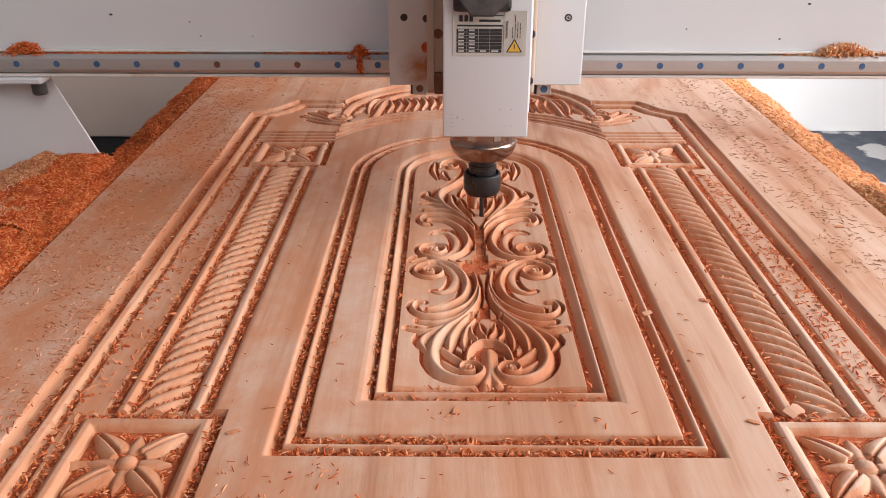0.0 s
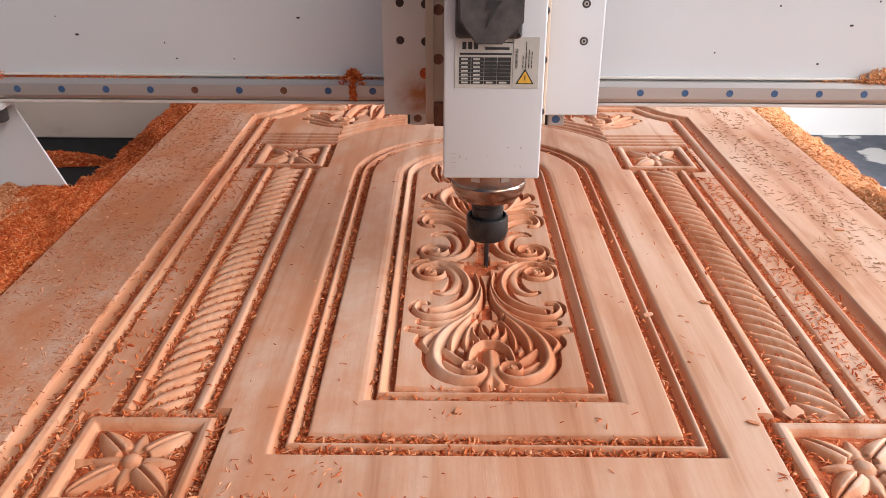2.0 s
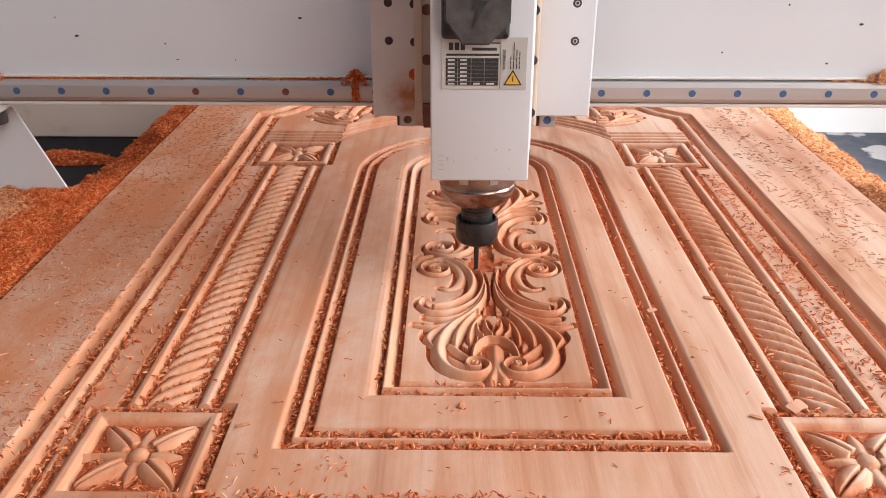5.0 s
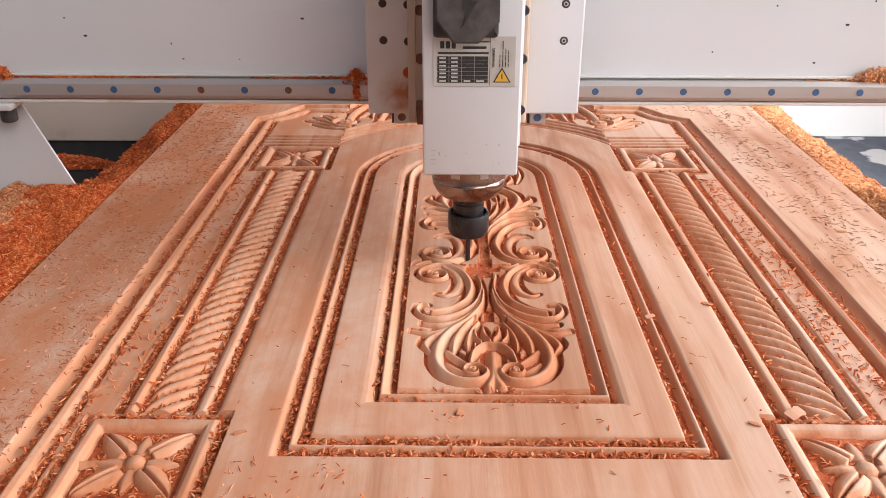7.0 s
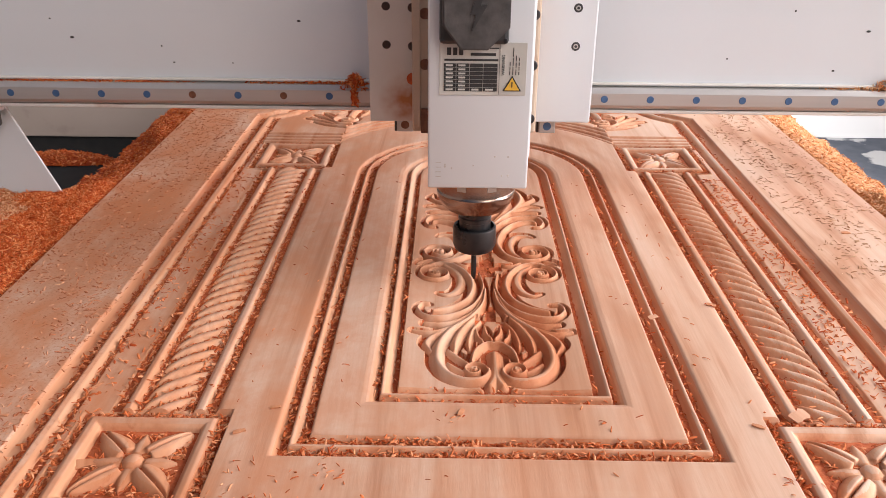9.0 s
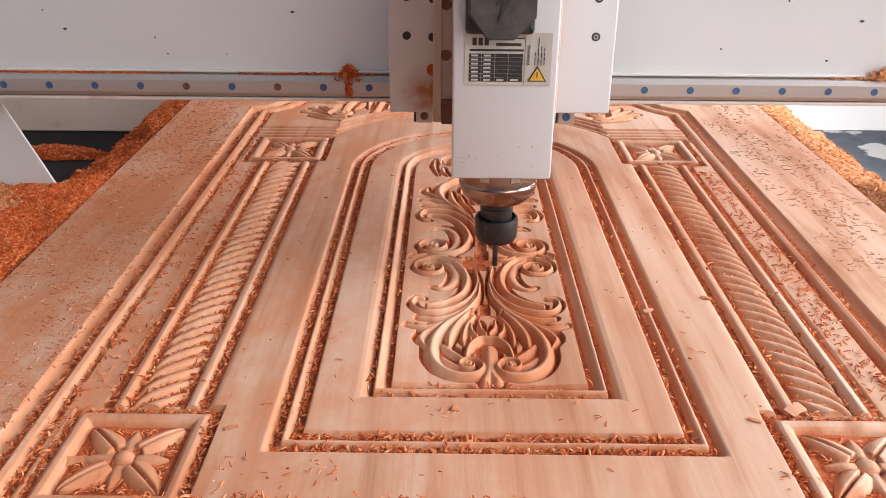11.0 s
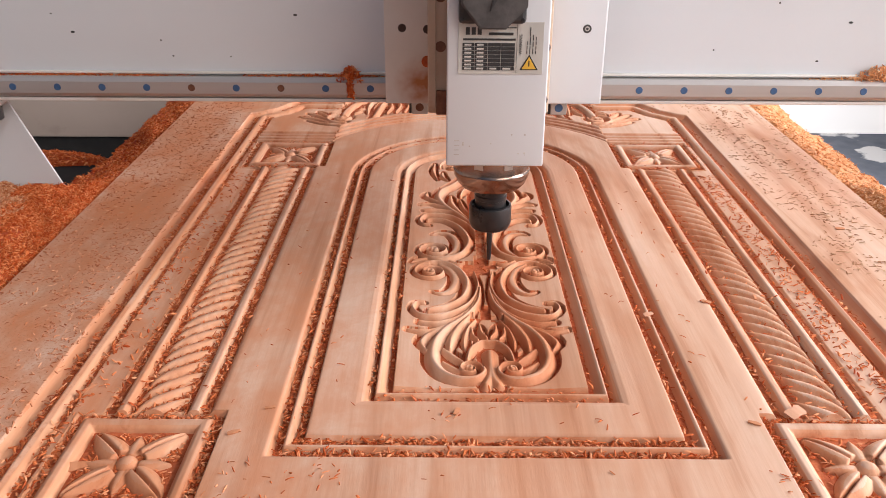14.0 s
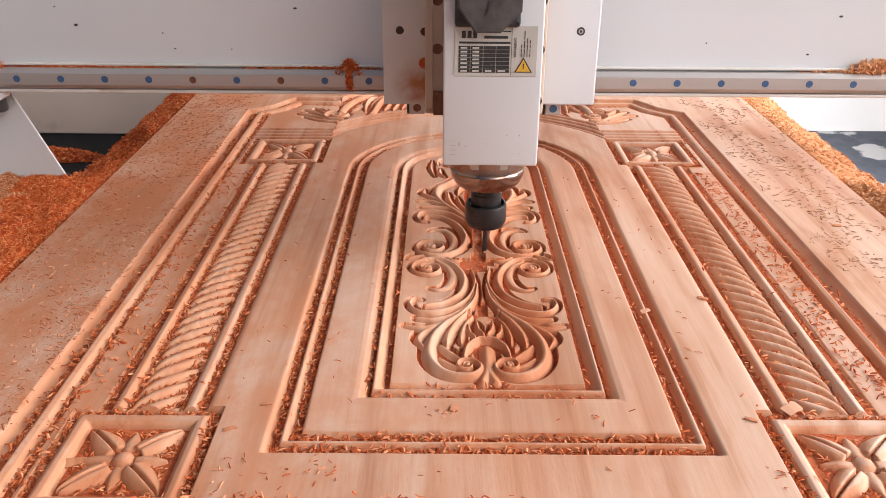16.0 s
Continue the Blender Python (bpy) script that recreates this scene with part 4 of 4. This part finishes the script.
# ---- the place round the machine ----
def build_setting():
    bm = box(-40, 40, -30, 60, -0.95, -0.90)
    tagged(part("ground", bm, CONCRETE, None), "worn grey concrete floor with pale patches", "floor", kind="structure")
    tagged(part("backdrop", box(0.25, 12, 3.75, 3.95, -0.895, 3.2), GLARE, None), "white wall that glows in place of daylight", "backdrop", kind="structure")
    # unseen wall, added so that the light comes mostly from +x
    tagged(part("added_wall_left", box(-3.4, -3.2, -4, 6, -0.90, 2.8), PANEL, None), "dull beige unseen wall added to hold off light from the left", "wall", kind="structure")
    # unseen piers and lintel, added as an opening round the side lamp
    bm = box(2.30, 2.45, -5.2, -4.4, -0.90, 3.9)
    box(2.30, 2.45, 2.85, 3.55, -0.90, 3.9, bm=bm)
    box(2.30, 2.45, -4.4, 2.85, 3.6, 3.9, bm=bm)
    tagged(part("added_wall_right", bm, PANEL, None), "dull beige unseen wall pieces added round the side lamp", "wall", kind="structure")
    pn = thing("back_panel", "grey-beige painted sheet-metal panel behind the machine", "panel")
    part("sheet", box(-2.6, -0.30, 1.78, 1.82, -0.312, 0.55, 0.004), PANEL, pn)
    # black box that fills the dark gap below the sheet
    part("dark_base", box(-2.6, -0.30, 1.79, 1.815, -0.90, -0.312), BEDMAT, pn, "black box filling the dark gap under the panel")
    bed = thing("machine_bed", "dark machine bed under the wooden board", "machine bed")
    part("bed_top", box(-0.60, 0.615, -0.70, 1.66, -0.10, -0.0425, 0.004), BEDMAT, bed)
    for a, b, y in ((-1.15, -0.601, 1.15), (0.616, 1.05, 0.62)):
        part("side_tray", box(a, b, -0.70, y, -0.22, -0.156, 0.004), BEDMAT, bed)
    for x in (-0.5, 0.5):
        part("bed_side", box(x - 0.06, x + 0.06, -0.70, 1.66, -0.25, -0.1003, 0.004), WHITE, bed)
        for y in (-0.55, 1.5):
            part("leg", box(x - 0.05, x + 0.05, y - 0.05, y + 0.05, -0.90, -0.2503, 0.004), WHITE, bed)


build_setting()


# ---- gantry: its zero is under the rail's face ----
def build_gantry():
    g = thing("gantry", "white painted router gantry beam with a steel guide rail", "machine gantry")
    bm = box(-1.0, 1.0, 0.010, 0.12, 0.1425, 0.46, 0.003)
    part("beam", bm, WHITE, g, "long white painted steel beam")
    part("lower_lip", box(-1.0, 1.0, -0.004, 0.118, 0.1375, 0.1423, 0.0015), WHITE_DUSTY, g)
    part("upper_shelf", box(-1.0, 1.0, 0.003, 0.0098, 0.1735, 0.1765, 0.0008), WHITE_DUSTY, g)
    # guide rail with a waisted section
    sec = [(0.0098, 0.1440), (-0.004, 0.1440), (-0.007, 0.1462), (-0.010, 0.150), (-0.010, 0.1655), (-0.0062, 0.1690), (-0.004, 0.1712), (0.0098, 0.1712)]
    bm = bmesh.new()
    a = [bm.verts.new((-0.99, y, z)) for y, z in sec]
    b = [bm.verts.new((0.99, y, z)) for y, z in sec]
    n = len(sec)
    for i in range(n):
        bm.faces.new((a[i], a[(i + 1) % n], b[(i + 1) % n], b[i]))
    bm.faces.new(a), bm.faces.new(list(reversed(b)))
    bmesh.ops.recalc_face_normals(bm, faces=bm.faces[:])
    rail = part("guide_rail", bm, STEEL, g, "ground steel guide rail")
    for k in range(-16, 17):
        x = -0.3845 + 0.06 * k
        if abs(x) > 0.97:
            continue
        m = BROWN if k in (0, 2) else BLUE
        part("bolt_plug", disc(x, -0.0106, 0.158, 0.0048, 0.004, 18, 0.0002), m, rail, "rusty screw" if m is BROWN else "blue plastic plug")
    # small marks of paint damage on the beam
    rng = random.Random(4)
    for k in range(15):
        x, z = rng.uniform(-0.62, 0.6), rng.uniform(0.185, 0.29)
        r = rng.uniform(0.0007, 0.0017)
        bm = bmesh.new()
        bmesh.ops.create_circle(bm, cap_ends=True, radius=r, segments=7, matrix=Matrix.Translation((x, 0.0095, z)) @ Matrix.Rotation(radians(90), 4, "X") @ Matrix.Diagonal((rng.uniform(0.6, 2.2), 1, 1, 1)))
        part("paint_chip", bm, INK, g)
    # left side leg: folded plate with a slanted inner edge
    leg = part("side_leg", prism([(-1.02, 0.1373), (-0.656, 0.1373), (-0.595, 0.0), (-0.574, -0.052), (-1.02, -0.071)], 0.020, 0.0235, 0.0004), WHITE, g, "white side plate with slanted edge")
    part("bracket", box(-0.845, -0.652, -0.012, 0.0198, 0.127, 0.1373, 0.003), WHITE, leg)
    part("bolt", lathe([(0.0095, 0.109), (0.0112, 0.111), (0.0112, 0.1268)], 20, Matrix.Translation((-0.664, 0.003, 0))), BLACK, leg, "black socket bolt")
    part("bolt", lathe([(0.011, 0.128), (0.012, 0.1295), (0.012, 0.1342)], 20, Matrix.Translation((-0.630, 0.100, 0))), BLACK, leg, "black socket bolt")
    part("side_leg", prism([(1.05, 0.1373), (0.80, 0.1373), (0.735, 0.02), (0.715, -0.045), (1.05, -0.10)], 0.078, 0.086, 0.001), WHITE, g, "white side plate with slanted edge")
    return g


def build_clump(name, label, lo, hi, n, seed, size=(0.004, 0.010)):
    """A tuft of shavings caught on the rail; lo and hi bound a lens-shaped pile."""
    rng = np.random.default_rng(seed)
    (x0, y0, z0), (x1, y1, z1) = lo, hi
    spots = []
    for k in range(n):
        u = rng.beta(2.2, 2.2)
        v = rng.random()
        topz = z0 + (z1 - z0) * math.sin(math.pi * u) ** 0.8
        spots.append((x0 + (x1 - x0) * u, y0 + (y1 - y0) * v, z0 + (topz - z0) * rng.random()))
    # tufts at +x take the brighter, lit copy
    return chips_mesh(name, spots, CHIP_LIT if x0 > 0 else CHIP, label, "shavings", size=size, wide=(0.0010, 0.0028), flat=0.8, rng=rng)


GANTRY = build_gantry()
CLUMPS = [
    build_clump("shavings_clump", "orange shavings piled on the beam's ledge", (-0.705, -0.008, 0.170), (-0.64, 0.009, 0.187), 420, 1),
    build_clump("shavings_clump", "red tuft of shavings hanging on the guide rail", (-0.190, -0.012, 0.166), (-0.155, 0.008, 0.184), 220, 2),
    build_clump("shavings_clump", "red tuft of shavings hanging on the guide rail", (-0.176, -0.0135, 0.146), (-0.166, -0.011, 0.172), 90, 3),
    build_clump("shavings_clump", "orange shavings piled on the beam's ledge", (0.500, -0.008, 0.169), (0.60, 0.009, 0.189), 520, 4),
    build_clump("shavings_clump", "thin line of shavings along the beam's ledge", (0.42, 0.0, 0.1695), (0.74, 0.008, 0.176), 600, 5, (0.002, 0.006)),
    build_clump("shavings_clump", "thin line of shavings along the beam's ledge", (-0.70, 0.0, 0.1695), (-0.36, 0.008, 0.1730), 700, 6, (0.0012, 0.0036)),
    build_clump("shavings_clump", "thin line of shavings along the beam's ledge", (-0.33, 0.0, 0.1695), (-0.10, 0.008, 0.174), 380, 7, (0.002, 0.006)),
]


# ---- cutting head: its zero is on the cutter's line, level with the board, at the rail's face ----
def letter(text, size, x, z, y, material, parent, turn=0.0):
    cu = bpy.data.curves.new("print", "FONT")
    cu.body, cu.size, cu.extrude = text, size, 0.0002
    cu.align_x, cu.align_y = "LEFT", "BOTTOM"
    tmp = bpy.data.objects.new("print", cu)
    me = bpy.data.meshes.new_from_object(tmp)
    bpy.data.objects.remove(tmp)
    me.transform(Matrix.Translation((x, y, z)) @ FACING @ Matrix.Rotation(radians(turn), 4, "Z"))
    me.materials.append(material)
    ob = new("print", me)
    ob.parent = parent
    return ob


def build_head():
    h = thing("cutting_head", "white square router spindle on its carriage plate, cutting the board", "router head")
    # carriage plate, two visible sides
    plate = part("carriage_plate", box(-0.1295, 0.1435, -0.072, -0.046, 0.153, 0.46, 0.002), WHITE, h, "white carriage plate, dusty along one side")
    stain = part("dusty_side", box(-0.1293, -0.0745, -0.0732, -0.0722, 0.1532, 0.459, 0.0004), PLATE_STAIN, plate, "brown dust stain on white paint")
    for x, m in ((-0.1075, HOLE), (0.1195, BLACK)):
        for z in (0.2475, 0.2925, 0.3375):
            bolt = part("bolt", disc(x, -0.0735 if x < 0 else -0.0725, z, 0.0054, 0.003, 22, 0.0), m, plate, "counterbored bolt")
            if x > 0:
                part("socket", disc(x, -0.0727, z, 0.0034, 0.002, 22, 0.0), STEEL, bolt, "bright rim of the bolt's head")
                # flat black hexagon in place of the socket's shaded recess
                part("socket", disc(x, -0.0729, z, 0.0022, 0.002, 6, 0.0), BLACK, bolt, "dark hexagon socket")
    for x in (-0.0765,):
        for z in (0.2460, 0.2910):
            part("bolt", disc(x, -0.0735 if x < 0 else -0.0725, z, 0.0056, 0.003, 22, 0.0), HOLE, plate, "counterbored bolt")
    part("stain_patch", disc(-0.0765, -0.0737, 0.2065, 0.0075, 0.002, 16, 0.0), CHIP_BED, plate, "orange blob of dust")
    part("x_block", box(-0.115, 0.125, -0.0458, -0.012, 0.172, 0.22, 0.002), STEEL_DARK, h, "guide block behind the plate")
    # spindle mount
    mount = part("mount_plate", box(-0.0755, 0.0730, -0.108, -0.0735, 0.150, 0.46, 0.003), STAINED, h, "stained tan mounting plate")
    part("mount_rib", box(-0.0745, -0.0655, -0.112, -0.1082, 0.158, 0.46, 0.001), STAINED, mount)
    for z in (0.168, 0.232, 0.290):
        part("bolt", disc(-0.0600, -0.1085, z, 0.0066, 0.004, 22, 0.0), BROWN, mount, "dusty socket bolt")
        part("bolt", disc(0.0650, -0.1085, z, 0.0066, 0.004, 22, 0.0), STEEL_DARK, mount, "socket bolt")
    part("mount_foot", box(-0.0650, -0.045, -0.112, -0.1082, 0.1495, 0.180, 0.001), BROWN, mount, "rust-brown clamp")
    # two z rails that end below the plate
    for x, m in ((-0.0870, BROWN), (0.0925, BLUE)):
        zr = part("guide_rail_end", box(x - 0.0105, x + 0.0105, -0.060, -0.0462, 0.1355, 0.1528, 0.0012), STEEL, h, "end of a steel guide rail")
        part("bolt_plug", disc(x, -0.0604, 0.1445, 0.0055, 0.003, 18, 0.0002), m, zr)
        part("rail_side", box(x - 0.0135, x - 0.0107, -0.058, -0.0464, 0.136, 0.1526), STEEL_DARK, zr)
    # spindle body
    body = part("spindle_body", smooth(box(-0.0525, 0.0525, -0.2525, -0.1125, 0.133, 0.46, 0.0022, seg=3)), WHITE, h, "white square spindle housing")
    part("cover_strip", box(0.0527, 0.0585, -0.200, -0.1125, 0.150, 0.46, 0.0015), WHITE, body)
    F = -0.2528
    # terminal box with an eight-sided cover
    bx = part("terminal_box", box(-0.0410, 0.0270, -0.262, F, 0.286, 0.40, 0.004), BLACK, body, "black terminal box")
    oct_ = [(-0.0385, 0.306), (-0.020, 0.2825), (0.006, 0.2825), (0.0270, 0.304), (0.0270, 0.38), (-0.0385, 0.38)]
    part("cover", prism(oct_, -0.272, -0.2622, 0.002), BOXGREY, bx, "dark grey eight-sided cover")
    bolt_mark = [(-0.003, 0.342), (0.004, 0.342), (-0.002, 0.325), (0.005, 0.326), (-0.010, 0.300), (-0.0065, 0.317), (-0.012, 0.316)]
    part("lightning_mark", prism(bolt_mark, -0.2732, -0.2718), BLACK, bx, "raised lightning mark")
    for x in (-0.0375, 0.0235):
        part("screw", disc(x, -0.2624, 0.2905, 0.0022, 0.001, 12), STEEL_DARK, bx)
    # rating plate
    pl = part("rating_plate", box(-0.0410, 0.0460, F - 0.0006, F, 0.234, 0.287, 0.0002), LABEL, body, "silver rating plate with black print")
    Y = F - 0.0008

    def bar(x0, x1, z0, z1, m=INK):
        part("print", box(x0, x1, Y - 0.0002, Y + 0.0003, z0, z1), m, pl)

    for x in (-0.0335, -0.0275, -0.0215):
        bar(x, x + 0.0042, 0.2742, 0.2816)
    bar(-0.0165, 0.018, 0.2808, 0.2818), bar(-0.010, 0.015, 0.2738, 0.2765), bar(-0.036, 0.0175, 0.2685, 0.2705)
    rows_ = 7
    for r in range(rows_):
        z = 0.2660 - 0.00405 * r
        for c, (x0, x1) in enumerate(((-0.0365, -0.0245), (-0.0240, -0.0110), (-0.0105, 0.0025), (0.0030, 0.0170))):
            bar(x0, x1, z - 0.0036, z)
            if c < 2 or r == 6:
                part("print", box(x0 + 0.002, x1 - (0.004 if c else 0.003), Y - 0.0005, Y - 0.0002, z - 0.0027, z - 0.0009), LABEL, pl)
    bar(0.0188, 0.0191, 0.235, 0.2865)
    letter("WARNING", 0.0042, 0.0250, 0.2545, Y - 0.0002, INK, pl, 90)
    for k, x in enumerate((0.0290, 0.0320, 0.0350, 0.0380)):
        z = 0.2550
        for n_ in range(3 + k % 2):
            ln = 0.0035 + 0.0022 * ((n_ * 3 + k * 5) % 3)
            bar(x, x + 0.0008, z, min(z + ln, 0.281))
            z += ln + 0.0011
    part("warning_triangle", prism([(0.0225, 0.2385), (0.0415, 0.2385), (0.032, 0.2545)], Y - 0.0003, Y + 0.0003), INK, pl, "black-edged yellow warning triangle")
    part("warning_triangle", prism([(0.0245, 0.2395), (0.0395, 0.2395), (0.032, 0.2522)], Y - 0.0006, Y - 0.0004), YELLOW, pl, "yellow warning triangle")
    part("print", box(0.0315, 0.0325, Y - 0.0009, Y - 0.0007, 0.2425, 0.2480), INK, pl)
    for k in range(4):
        part("scratched_mark", box(-0.0445 + 0.0001 * k, -0.0385, F - 0.0003, F + 0.0002, 0.1460 + 0.0052 * k, 0.1466 + 0.0052 * k), STEEL, body)
    rng = random.Random(9)
    for k in range(9):
        x, z, r = rng.choice((-0.030, 0.028, rng.uniform(-0.04, 0.04))) + rng.uniform(-0.006, 0.006), rng.uniform(0.142, 0.172), rng.uniform(0.0006, 0.0018)
        part("paint_chip", disc(x, F + 0.0002, z, r, 0.0006, 8), rng.choice((STEEL, LABEL)), body)
    # nose, shaft, collet nut and cutter
    ax = Matrix.Translation((0, -0.20, -0.0025))
    nose = part("nose_flange", lathe([(0.028, 0.0945), (0.0345, 0.0955), (0.0395, 0.101), (0.0432, 0.109), (0.0440, 0.1155), (0.0430, 0.1165), (0.0424, 0.1185), (0.0424, 0.1353)], 56, ax), STEEL_BRIGHT, h, "turned steel spindle nose")
    for k in range(8):
        q = ax @ Matrix.Rotation(radians(22.5 + 45 * k), 4, "Z")
        bm = box(-0.0052, 0.0052, -0.0436, -0.0424, 0.1262, 0.1352, 0.0004)
        bmesh.ops.transform(bm, matrix=q, verts=bm.verts[:])
        part("wrench_flat", bm, STEEL, nose, "bright ground flat")
    part("shaft", lathe([(0.0182, 0.058), (0.0182, 0.078), (0.0190, 0.0785), (0.0190, 0.083), (0.0180, 0.084), (0.0180, 0.0943)], 40, ax), STEEL_DARK, h)
    nut = part("collet_nut", lathe([(0.012, 0.0405), (0.019, 0.0408), (0.0225, 0.0430), (0.0245, 0.0475), (0.0250, 0.050), (0.0250, 0.0680), (0.0243, 0.0705), (0.0222, 0.0712), (0.0216, 0.0660), (0.0165, 0.0650)], 56, ax), STEEL_DARK, h, "black collet nut")
    part("cutter", lathe([(0.0005, -0.0030), (0.0022, -0.0022), (0.0030, 0.010), (0.0031, 0.0404)], 20, ax), STEEL_DARK, h, "slim steel router bit")
    return h


HEAD = build_head()


# ---- what moves ----
def motions():
    # the head's own zero lies 9 mm under the board's face
    # seconds, rail's place along the board, cutter's place across it, lift
    rows = [
        (0.0, 0.675, 0.0065, 0.0), (0.5, 0.643, 0.0060, 0.0), (1.0, 0.614, 0.0015, 0.0), (1.5, 0.575, 0.0060, 0.0), (2.0, 0.535, 0.0050, 0.0),
        (2.5, 0.489, 0.0045, -0.001), (3.0, 0.487, 0.0030, 0.0125), (3.5, 0.497, -0.0105, 0.0125), (4.0, 0.498, -0.0110, -0.001),
        (5.2, 0.520, -0.0130, 0.0), (6.5, 0.542, -0.0155, 0.0), (7.0, 0.552, -0.0195, 0.0), (7.5, 0.544, -0.0185, 0.0125), (8.0, 0.522, -0.0155, 0.0125),
        (8.5, 0.524, -0.0155, -0.001), (9.0, 0.506, -0.0155, 0.0), (10.2, 0.510, 0.003, 0.0), (11.5, 0.516, 0.0190, 0.0), (12.0, 0.515, 0.0140, 0.0), (12.5, 0.499, 0.0090, 0.0),
        (13.0, 0.526, 0.0095, 0.0), (13.5, 0.532, 0.0065, 0.0), (14.0, 0.538, 0.0100, 0.0115), (14.5, 0.543, 0.0190, 0.0125), (15.0, 0.544, 0.0195, 0.0),
        (15.5, 0.554, 0.0145, 0.0), (16.0, 0.560, 0.0095, 0.0),
    ]
    walk(HEAD, [(t, pose(x, y, z - 0.009)) for t, y, x, z in rows])
    for ob in (GANTRY, PILE, *CLUMPS):
        walk(ob, [(t, pose(0, y, 0)) for t, y, x, z in rows])


motions()
